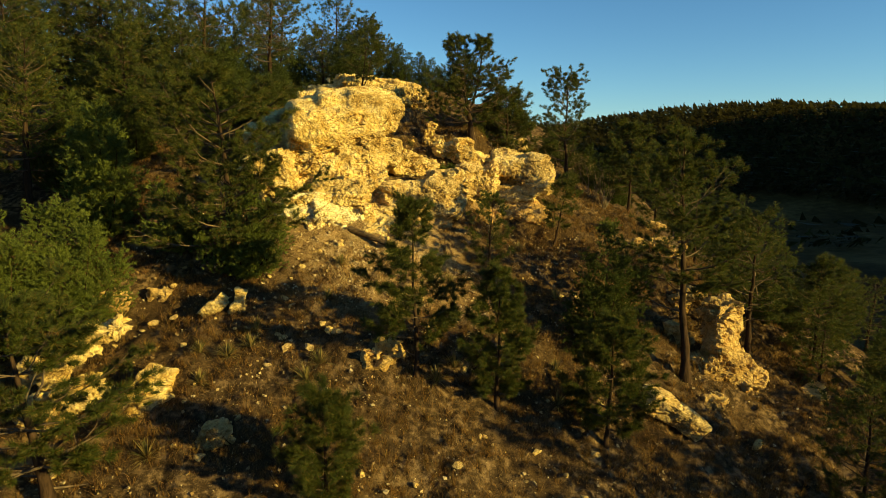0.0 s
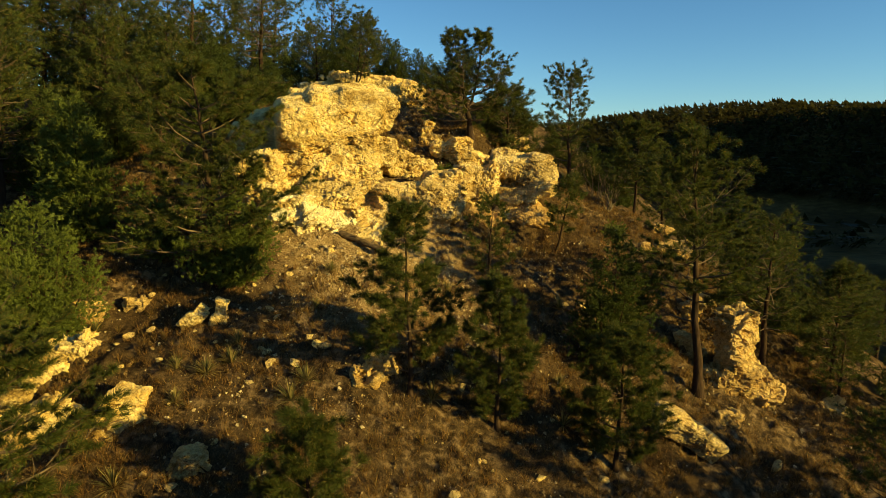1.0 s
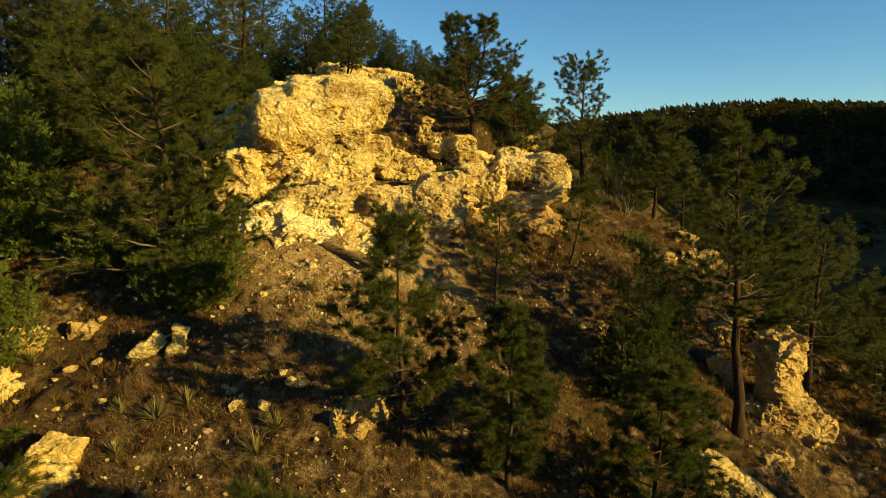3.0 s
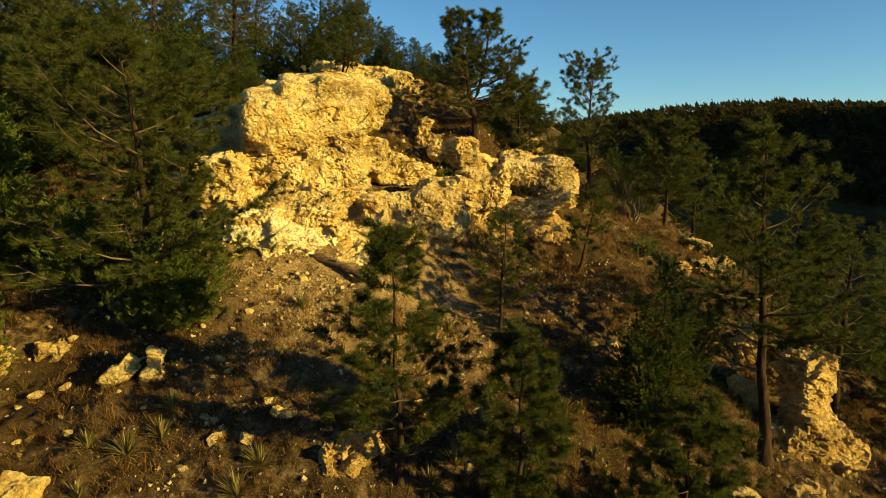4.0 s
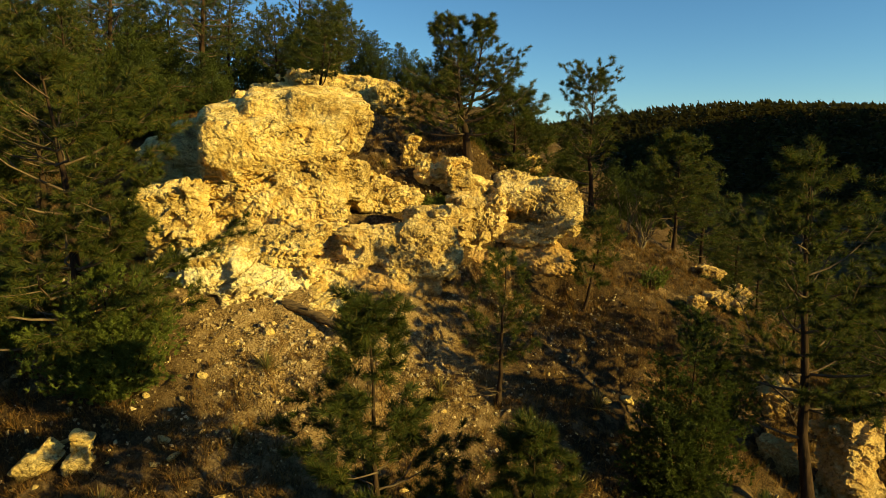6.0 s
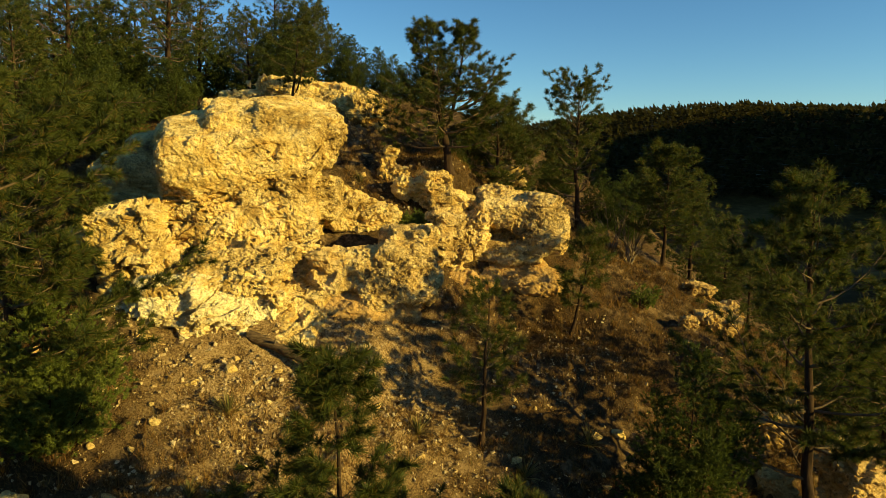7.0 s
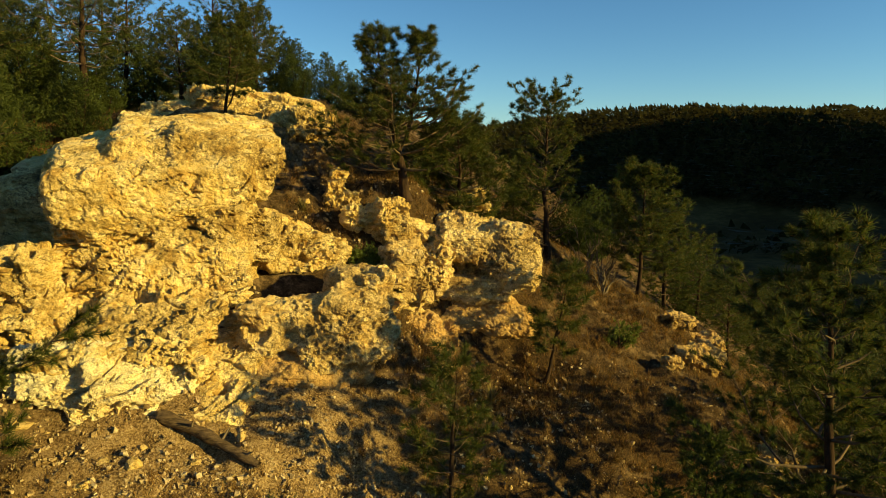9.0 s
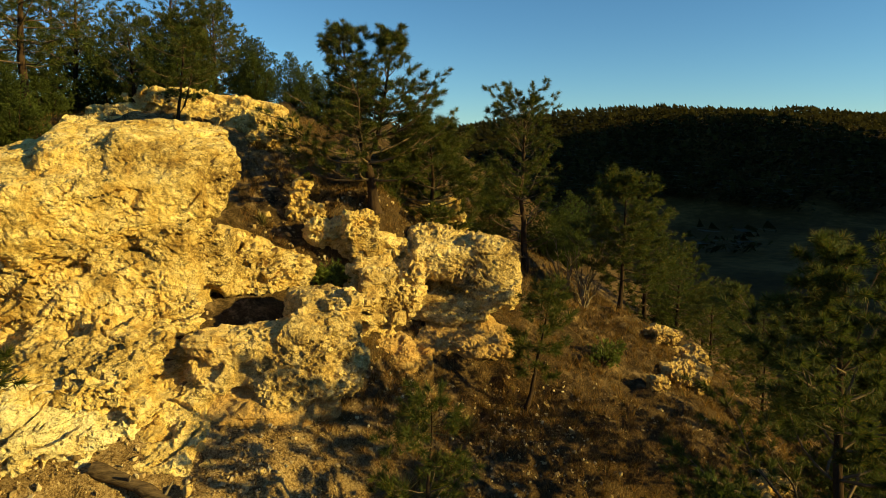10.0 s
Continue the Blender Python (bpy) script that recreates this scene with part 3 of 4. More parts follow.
rock("ledge_rock", "tawny limestone block on the slope", [((9.1, 23.9, 4.9), (0.5, 0.35, 0.45), 0.1, (0, 14, 25)), ((9.5, 24.0, 4.6), (0.4, 0.35, 0.35), 0.1)], 0.042, 0.8, mat=TAWNY)
rock("tilted_slab", "grey tilted limestone slab on the slope", [((7.6, 19.2, 3.5), (0.95, 0.45, 0.32), 0.06, (0, 30, -15)), ((7.0, 19.5, 3.9), (0.45, 0.4, 0.3), 0.06, (0, 20, 10))], 0.038, 0.35, mat=ROCK_WEATHERED, pits=0.3, crag=0.5)
rock("pale_boulder", "pale upright limestone boulder on the stony slope", [((-8.15, 16.9, 5.4), (0.5, 0.4, 0.6), 0.1, (0, 14, 10)), ((-8.4, 16.5, 4.8), (0.42, 0.4, 0.6), 0.1, (-14, 6, 30)), ((-8.6, 16.2, 4.4), (0.4, 0.35, 0.5), 0.1, (-14, 12, 0))], 0.036, 0.6, pits=1.0, crag=0.8, category="boulder")
outcrop("pale_outcrop", "pale limestone ledges stepping down among pines", [
    ("ledge", [((-9.5, 16.6, 7.0), (0.8, 0.4, 0.25), 0.08, (0, -32, 10))], 0.7, 1.2),
    ("ledge", [((-10.5, 16.7, 6.3), (0.8, 0.45, 0.35), 0.08, (0, -28, 20)), ((-11.2, 16.7, 6.0), (0.5, 0.4, 0.4), 0.1)], 0.7, 1.2),
    ("ledge", [((-10.2, 16.2, 5.3), (0.9, 0.4, 0.35), 0.08, (0, -22, 15)), ((-10.9, 16.0, 4.8), (0.6, 0.4, 0.4), 0.1)], 0.7, 1.2)], 0.045)
for sx, sy, sw, turn in ((-6.7, 19.8, 0.24, -10), (-7.5, 19.85, 0.24, 20)):
    rock("pale_stone", "pale upright slab of limestone in the stony grass", [((sx, sy, height_at(sx, sy) + 0.25), (sw, 0.2, 0.55), 0.06, (10, 24 + turn, 10))], 0.03, 0.25, group="pale slabs", pits=0.4, crag=0.5)
for sx, sy, sb, turn in ((10.9, 32.2, (0.7, 0.5, 0.25), 20), (10.7, 30.6, (0.6, 0.4, 0.25), -10), (11.4, 31.2, (0.5, 0.4, 0.35), 30), (9.3, 29.4, (0.3, 0.25, 0.35), 0), (10.8, 26.6, (0.6, 0.4, 0.3), 15), (12.2, 32.6, (0.6, 0.5, 0.25), 0),
                         (-2.1, 17.9, (0.35, 0.3, 0.3), 20), (-1.7, 18.2, (0.3, 0.25, 0.3), -20), (-9.9, 21.2, (0.4, 0.25, 0.2), 30), (-11.4, 20.8, (0.6, 0.35, 0.22), 20), (9.5, 20.9, (0.5, 0.3, 0.2), 10), (14.2, 22.9, (0.45, 0.4, 0.25), 0), (-6.1, 15.3, (0.25, 0.25, 0.35), 0), (9.9, 25.6, (0.4, 0.3, 0.3), 0)):
    rock("slope_rock", "tawny broken limestone jutting from the slope", [((sx, sy, height_at(sx, sy) + 0.05), sb, 0.07, (0, 12, turn)), ((sx + 0.25, sy + 0.1, height_at(sx, sy) - 0.02), tuple(0.75 * v for v in sb), 0.07, (8, -10, turn + 40))], 0.05, 0.7, mat=TAWNY, group="rocks in the slope", pits=1.4)


# ---- plants ----
def tube(points, radii, sides=7):
    """A tapered tube along points: verts, quads."""
    pts = np.asarray(points, float)
    n = len(pts)
    tang = np.gradient(pts, axis=0)
    tang /= np.linalg.norm(tang, axis=1)[:, None] + 1e-9
    ref = np.where(np.abs(tang[:, 2:3]) > 0.9, np.array([[1.0, 0, 0]]), np.array([[0, 0, 1.0]]))
    u = np.cross(tang, ref)
    u /= np.linalg.norm(u, axis=1)[:, None]
    v = np.cross(tang, u)
    a = np.linspace(0, 2 * np.pi, sides, endpoint=False)
    ring = pts[:, None] + np.asarray(radii)[:, None, None] * (np.cos(a)[None, :, None] * u[:, None] + np.sin(a)[None, :, None] * v[:, None])
    i = np.arange(n - 1)[:, None] * sides
    j = np.arange(sides)[None, :]
    k = (j + 1) % sides
    f = np.stack([i + j, i + k, i + sides + k, i + sides + j], -1).reshape(-1, 4)
    return ring.reshape(-1, 3), f


def merge(tubes):
    vs, fs, off = [], [], 0
    for v, f in tubes:
        vs.append(v)
        fs.append(f + off)
        off += len(v)
    return np.concatenate(vs), np.concatenate(fs)


def tufts(rng, at, axis, count, length, width, fan, up=0.15):
    """Bursts of thin leaves: at and axis (n, 3). Each burst has its own size and density of fan."""
    n = len(at)
    big = rng.uniform(0.75, 1.2, (n, 1, 1))
    d = axis[:, None, :] + fan * rng.normal(size=(n, count, 3))
    d[:, :, 2] += up
    d /= np.linalg.norm(d, axis=2)[:, :, None]
    ln = length * big * rng.uniform(0.8, 1.08, (n, count, 1))
    root = at[:, None, :] + d * ln * 0.1 - axis[:, None, :] * length * rng.uniform(-0.1, 0.7, (n, count, 1))
    side = np.cross(d, rng.normal(size=(n, count, 3)))
    side /= np.linalg.norm(side, axis=2)[:, :, None] + 1e-9
    w = width * 0.5
    v = np.stack([root - side * w, root + side * w, root + d * ln], 2).reshape(-1, 3)
    return v, np.arange(len(v)).reshape(-1, 3)


def pine(label, height_m, base, seed, spread_m=1.6, bare=0.25, whorls=16, per=4, twigs=5, needles=26, lean=(0, 0), thick=0.11, knots=((0, 0.7), (0.25, 1.0), (0.6, 0.75), (1, 0.25)),
         clump=0.19, width=0.016, gaps=0.08, rise=(-0.1, 0.6), fork=None, split=True, pads=3, group="pines on the hillside", dead=0):
    """A ponderosa-like pine: trunk, limbs and a crown of needle bursts at the twig ends.
    knots: the crown's radius along its height; fork: (share of height, dx, dy, top share) of a second leader; dead: bare lower limbs."""
    rng = np.random.default_rng(seed)
    n = 14
    t = np.linspace(0, 1, n)
    bend = np.cumsum(rng.normal(0, 0.02, (n, 2)), 0) * height_m * 0.22
    axis = np.stack([lean[0] * t + bend[:, 0], lean[1] * t + bend[:, 1], height_m * t], 1)
    leaders = [(axis, thick * (1 - 0.9 * t) * (1 + 0.5 * np.exp(-t * 18)), bare, whorls, 1.0)]
    if fork:
        f0, dx, dy, top = fork
        o = np.array([np.interp(f0, t, axis[:, i]) for i in range(3)])
        s = np.linspace(0, 1, 8)
        second = o + np.stack([dx * s ** 0.6, dy * s ** 0.6, (top - f0) * height_m * s], 1)
        leaders.append((second, thick * 0.6 * (1 - f0 * 0.6) * (1 - 0.85 * s), 0.2, max(5, int(whorls * (top - f0))), 0.75))
    woods, at, way = [], [], []
    trunks = [tube(ax, rad, 9) for ax, rad, _, _, _ in leaders]
    for ax, rad, low, count, size in leaders:
        tt = np.linspace(0, 1, len(ax))
        for w in range(-dead, count):
            f = low + (0.985 - low) * (w + rng.uniform(-0.3, 0.3)) / (count - 1)
            f = min(max(f, 0.1), 0.985)
            c = np.array([np.interp(f, tt, ax[:, i]) for i in range(3)])
            g = max(0.0, (f - low) / (1 - low))
            reach = size * spread_m * np.interp(g, [k[0] for k in knots], [k[1] for k in knots])
            a0 = rng.uniform(0, 6.28)
            for b in range(per if w >= 0 else 2):
                if rng.random() < gaps:
                    continue
                a = a0 + 6.283 * b / per + rng.normal(0, 0.4)
                ln = max(0.15, reach * rng.uniform(0.6, 1.2))
                up = rise[0] + (rise[1] - rise[0]) * g + rng.normal(0, 0.12)
                s = np.linspace(0, 1, 6)
                dirn = np.array([math.cos(a), math.sin(a), 0])
                side = np.array([-dirn[1], dirn[0], 0])
                wob = np.cumsum(rng.normal(0, 0.06, 6))
                pts = c + ln * (s[:, None] * dirn + wob[:, None] * side * 0.7) + np.stack([0 * s, 0 * s, ln * (up * s + 0.38 * s ** 2.5)], 1)
                r0 = thick * 0.33 * (1 - 0.6 * f) * (0.5 + 0.5 * min(1, ln / spread_m))
                limb = [tube(pts if split else pts[::2], (r0 * (1 - 0.8 * s))[:: 1 if split else 2], 5 if split else 3)]
                tips, dirs = [pts[-1]], [(pts[-1] - pts[-2]) / np.linalg.norm(pts[-1] - pts[-2])]
                m = max(2, int(round(twigs * (0.35 + 0.75 * ln / spread_m))))
                for k in range(m):
                    q = 0.42 + 0.58 * (k + rng.random()) / m
                    o = np.array([np.interp(q, s, pts[:, i]) for i in range(3)])
                    sgn = 1 if k % 2 else -1
                    dv = dirn * rng.uniform(0.3, 0.9) + side * sgn * rng.uniform(0.3, 1.0) + np.array([0, 0, rng.uniform(-0.05, 0.6)])
                    dv /= np.linalg.norm(dv)
                    tl = ln * rng.uniform(0.1, 0.28) + 0.12
                    e = o + dv * tl
                    limb.append(tube([o, (o + e) / 2 + np.array([0, 0, -0.02]), e], [r0 * 0.36, r0 * 0.28, r0 * 0.18], 3))
                    for j in range(pads):
                        tips.append(o + dv * tl * (1 - 0.3 * j) + rng.normal(0, 0.06, 3))
                        dirs.append(dv)
                woods.append(limb)
                if w >= 0:
                    at += tips
                    way += dirs
        at.append(ax[-1])
        way.append(np.array([0, 0, 1.0]))
    thing = new("pine_tree")
    thing.location = (base[0], base[1], base[2] if len(base) > 2 else height_at(base[0], base[1]) - 0.1)
    if split:
        part("trunk", mesh_of("trunk", *merge(trunks), BARK), thing)
        for limb in woods:
            part("limb", mesh_of("limb", *merge(limb), LIMB_BARK), thing)
    else:
        part("trunk", mesh_of("trunk", *merge(trunks), BARK), thing)
        thin = part("branchwork", mesh_of("branchwork", *merge([limb[0] for limb in woods]), LIMB_BARK), thing)
        tagged(thin, kind="stuff")
    part("crown", mesh_of("crown", *tufts(rng, np.array(at), np.array(way), needles, clump, width, 0.75), NEEDLES, False), thing)
    return tagged(thing, label, "pine tree", group)


def juniper(label, base, seed, lobes, leaves=10, size=0.11, width=0.032, fill=70, name="juniper", mat=None):
    """A dense juniper of upright flame-shaped lobes (x, y, height, radius), each of many small sprays."""
    rng = np.random.default_rng(seed)
    stems, at, way = [], [], []
    for lx, ly, lh, lr in lobes:
        s = np.linspace(0, 1, 6)
        pts = np.stack([lx * s ** 0.6, ly * s ** 0.6, lh * 0.85 * s], 1)
        stems.append(tube(pts, 0.05 * (1.05 - s), 5))
        n = int(fill * lr * lh) + 12
        u = rng.uniform(0.04, 1, n)
        a = rng.uniform(0, 6.283, n)
        prof = lr * np.sin(np.pi * np.clip(u, 0.03, 0.97) ** 0.7) ** 0.75 * (1 + 0.3 * np.sin(3 * a + 9 * u + seed) + 0.25 * np.sin(7 * a - 5 * u + lx))
        rr = prof * np.sqrt(rng.uniform(0.35, 1, n))
        c = np.stack([lx * u ** 0.5 + rr * np.cos(a), ly * u ** 0.5 + rr * np.sin(a), lh * 0.93 * u], 1)
        d = np.stack([0.8 * np.cos(a), 0.8 * np.sin(a), np.full(n, 0.65)], 1) + 0.4 * rng.normal(size=(n, 3))
        d /= np.linalg.norm(d, axis=1)[:, None]
        for k in range(4):
            at.append(c + d * (0.075 * k) * (0.7 + lr) + 0.05 * rng.normal(size=(n, 3)))
            way.append(d)
    thing = new(name)
    thing.location = (*base[:2], base[2] if len(base) > 2 else height_at(*base[:2]) - 0.05)
    for stem in stems:
        part("stem", mesh_of("stem", *stem, BARK), thing)
    part("crown", mesh_of("crown", *tufts(rng, np.concatenate(at), np.concatenate(way), leaves, size, width, 0.5), mat or SCALES, False), thing)
    return tagged(thing, label, "juniper", "junipers on the hillside")


pine("tall ponderosa pine with a reddish trunk among junipers", 7.0, (-7.3, 21.4), 11, 2.9, 0.2, 12, 5, 9, 84, (-0.7, 0.6), 0.16, ((0, 0.95), (0.12, 1.0), (0.5, 0.85), (0.85, 0.5), (1, 0.15)), clump=0.19, width=0.015, dead=1, rise=(-0.05, 0.5), gaps=0.1, pads=3)
pine("slender young pine on the open slope", 5.2, (-0.8, 17.7), 12, 1.4, 0.24, 12, 4, 6, 84, (-0.1, 0), 0.08, ((0, 0.9), (0.3, 1.0), (0.6, 0.5), (1, 0.22)), dead=2, pads=3, gaps=0.16, clump=0.17, width=0.013)
pine("thin young pine with sparse branches", 3.5, (1.65, 22.9), 13, 1.0, 0.34, 8, 4, 4, 60, thick=0.07, dead=3, pads=2, gaps=0.18, clump=0.15, width=0.012)
pine("bushy young pine on the slope", 4.1, (1.6, 17.5), 14, 1.0, 0.15, 11, 5, 5, 84, thick=0.07, pads=3, gaps=0.1, clump=0.17, width=0.013)
pine("dark spreading pine beside the rock pillar", 8.8, (8.9, 21.7), 15, 2.5, 0.36, 13, 5, 8, 84, (-0.3, 0.6), 0.16, ((0, 0.75), (0.15, 1.0), (0.45, 0.85), (0.7, 0.5), (1, 0.15)), dead=1, gaps=0.12, pads=3, clump=0.18, width=0.015, rise=(0.0, 0.7))
pine("broad dark pine with two leaders behind the rocks", 4.75, (1.45, 31.0, 12.5), 16, 2.2, 0.22, 14, 5, 7, 66, (-0.8, 0.3), 0.15, ((0, 0.95), (0.2, 1.0), (0.34, 0.7), (0.5, 0.36), (0.8, 0.27), (1, 0.12)), fork=(0.3, 0.75, 0.1, 1.0), clump=0.17, width=0.014, rise=(-0.08, 1.0), gaps=0.1, pads=2)
pine("low bushy pine behind the round boulder", 3.2, (3.3, 32.8), 24, 1.7, 0.12, 11, 5, 7, 46, thick=0.1, clump=0.2)
pine("small twisted pine on the hilltop ledge", 3.2, (-4.4, 34.3), 25, 1.2, 0.4, 8, 4, 5, 60, (0.25, 0.2), 0.06, fork=(0.12, 0.6, 0.2, 0.8), clump=0.16, width=0.013, pads=2, gaps=0.15)
pine("sparse old pine with bare lower branches", 5.7, (6.8, 34.3), 17, 1.6, 0.36, 13, 5, 6, 60, thick=0.12, knots=((0, 0.8), (0.3, 0.6), (0.6, 0.7), (0.85, 0.6), (1, 0.35)), dead=6, gaps=0.15, rise=(0.1, 0.9), clump=0.16, width=0.014, pads=2)
pine("small pine below the round boulder", 3.2, (5.1, 28.3), 18, 0.8, 0.3, 9, 4, 4, 37, (0.5, -0.1), 0.06, pads=2)
pine("small pine on the grassy shoulder", 4.7, (10.0, 33.4), 19, 1.6, 0.28, 13, 5, 6, 40, thick=0.09)
pine("heavy-boughed pine at the foot of the slope", 4.6, (-9.3, 13.5), 20, 2.5, 0.22, 9, 5, 7, 100, (-0.5, 0), 0.15, ((0, 0.9), (0.4, 1.0), (0.75, 0.75), (1, 0.3)), clump=0.19, width=0.014, gaps=0.12, pads=3, rise=(-0.05, 0.35), dead=2)
pine("dark pine low on the slope", 4.6, (15.9, 25.4), 21, 1.7, 0.2, 13, 5, 6, 37)
pine("bushy pine low on the slope", 3.9, (4.9, 17.4), 22, 1.3, 0.15, 11, 5, 6, 84, thick=0.07, pads=3, clump=0.17, width=0.013)
pine("bushy young pine with long needles", 2.8, (-2.8, 13.7), 23, 0.9, 0.1, 10, 5, 4, 100, thick=0.06, width=0.01, clump=0.2, rise=(0.3, 1.2), pads=3)
juniper("dense green juniper under the tall pine", (-6.9, 21.4), 31, [(0.1, 0, 3.1, 0.65), (0.8, 0, 2.7, 0.55), (-0.3, -0.3, 2.3, 0.5), (1.3, -0.1, 1.9, 0.45), (-1.4, -0.2, 1.6, 0.45), (0.5, -0.6, 2.0, 0.5), (1.0, -0.5, 1.4, 0.45), (-0.9, 0.1, 1.2, 0.4), (0.0, -0.8, 1.2, 0.4)], 17, 0.085, 0.018, 130)
juniper("dark columnar juniper on the slope", (5.5, 21.3), 32, [(0.3, 0, 5.0, 0.6), (0.9, 0.2, 3.8, 0.55), (-0.4, 0.2, 3.9, 0.55), (1.7, 0.6, 3.2, 0.55), (-0.3, -0.4, 2.8, 0.55), (0.5, -0.4, 3.2, 0.5), (-0.9, 0.0, 2.2, 0.5)], 17, 0.095, 0.02, 85, mat=DARK_SCALES)
juniper("tall conical juniper among pines", (-13.0, 23.8), 33, [(0, 0, 5.6, 0.9), (0.8, -0.3, 4.2, 0.8), (-0.9, 0.1, 4.4, 0.8), (0.3, -0.8, 3.0, 0.8)], 8, 0.14, 0.04)
juniper("broad bushy juniper beside stony ground", (-12.0, 19.6), 34, [(0, 0, 4.4, 0.9), (0.9, -0.3, 3.6, 0.8), (-0.9, 0.1, 4.2, 0.9), (0.3, -0.9, 2.8, 0.8), (1.5, 0.2, 2.6, 0.7), (-0.5, -0.8, 3.4, 0.8)], 15, 0.1, 0.021, 70)
juniper("tall bushy juniper above pale ledges", (-13.6, 18.4), 38, [(0, 0, 4.8, 0.9), (0.9, -0.4, 3.9, 0.85), (-0.8, -0.2, 4.1, 0.9), (0.4, -0.9, 3.0, 0.8)], 15, 0.1, 0.021, 65)
juniper("low juniper beside the tall pine", (-9.8, 22.8), 35, [(0, 0, 2.2, 0.7), (0.8, 0.2, 1.8, 0.6), (-0.8, 0.2, 2.6, 0.7)], 8, 0.13, 0.04)
juniper("dark juniper on the rocky shoulder", (7.9, 30.0), 36, [(0, 0, 0.7, 0.35), (0.5, 0.2, 0.6, 0.3)], 10, 0.11)
juniper("small green bush on the rock shelf", (0.2, 29.4), 37, [(0, 0, 0.5, 0.4), (0.4, 0.1, 0.45, 0.35), (-0.4, 0, 0.4, 0.3)], 10, 0.08, 0.025, 200, "shrub")

# woods on the hilltop and the far flank, copies of a few trees
KINDS = [
    pine("tall dark pine in the hilltop woods", 7.5, (-10.3, 38.0), 41, 2.4, 0.3, 15, 5, 6, 22, (0.5, 0), 0.16, clump=0.21, width=0.026, split=False, pads=2, group="pines in the hilltop woods"),
    pine("broad dark pine in the hilltop woods", 6.6, (-19.0, 37.2), 42, 2.6, 0.3, 14, 5, 6, 22, (-0.4, 0), 0.16, clump=0.21, width=0.026, split=False, pads=2, group="pines in the hilltop woods"),
    pine("bushy pine in the hilltop woods", 5.6, (-15.5, 31.0), 43, 2.0, 0.18, 14, 5, 6, 22, (0.2, 0), 0.13, clump=0.21, width=0.026, split=False, pads=2, group="pines in the hilltop woods"),
    juniper("dense dark juniper in the hilltop woods", (-6.8, 44.5), 44, [(0, 0, 5.2, 0.9), (1.1, 0.3, 4.2, 0.8), (-1.1, 0.2, 4.6, 0.8), (0.4, -0.9, 3.6, 0.8), (-0.7, -0.8, 2.9, 0.8), (1.5, -0.6, 2.6, 0.8), (-1.7, -0.4, 2.4, 0.7)], 7, 0.13, 0.04, 50, mat=DARK_SCALES),
]


TALL = (7.5, 6.6, 5.6, 4.9)


def grow(kind, x, y, scale, turn):
    place = pose(x, y, height_at(x, y) - 0.15, 0, 0, turn) @ Matrix.Scale(scale, 4)
    return copy_thing(KINDS[kind], place)


HILLTOP = [(0, -13.5, 36, 1.0), (1, -16.5, 41, 1.05), (2, -12.5, 31, 0.9), (0, -22, 33, 1.1), (1, -24, 40, 1.2), (2, -19, 28.5, 1.1), (0, -17, 25.5, 1.0), (2, -21, 24, 1.1), (1, -26, 29, 1.1),
           (3, -15.8, 27, 0.9), (3, -11.3, 33, 0.8), (3, -18, 33.5, 0.9), (3, -13.3, 41, 1.0), (3, -3.6, 45, 0.72), (3, -9.6, 46, 1.1), (2, -6, 49, 1.1), (0, -12, 47, 1.1), (0, -15, 52, 1.2), (3, -1.6, 43.5, 0.52),
           (3, 0.0, 42.5, 0.4), (3, 0.8, 39.5, 0.36), (3, -2.8, 41.6, 0.55), (3, -0.7, 41.2, 0.42), (2, -4.8, 43.5, 0.8), (3, -5.9, 41.2, 0.7), (2, -7.9, 42.0, 0.75), (3, 1.2, 41.4, 0.36), (2, -20, 48, 1.2), (0, -27, 46, 1.3), (3, -22, 44, 1.1), (1, -30, 36, 1.3), (0, -8.6, 52, 1.1), (3, -10.8, 40.5, 0.6), (1, -14.5, 45.5, 1.1), (3, -24, 25.5, 1.0), (1, -29, 24, 1.1),
           (2, -11.5, 27.3, 0.75), (3, -14.3, 29.3, 0.75), (3, -9.9, 31.4, 0.6), (3, -11.4, 30.6, 0.62), (3, -8.6, 33.2, 0.5), (0, -18.5, 22, 0.95), (3, -16.2, 20.8, 0.8), (2, -15.5, 17, 0.95),
           (0, -20, 37.5, 1.35), (0, -25, 36, 1.4), (1, -27.5, 41, 1.5), (0, -31, 42, 1.6), (2, -16, 34, 1.2), (0, -22.5, 41.5, 1.5),
           (3, -17, 47, 1.5), (3, -21, 46, 1.5), (3, -25.5, 46, 1.6), (3, -29.5, 44, 1.6), (3, -12.5, 50, 1.3), (3, -33, 42, 1.6), (3, -28, 34, 1.5)]
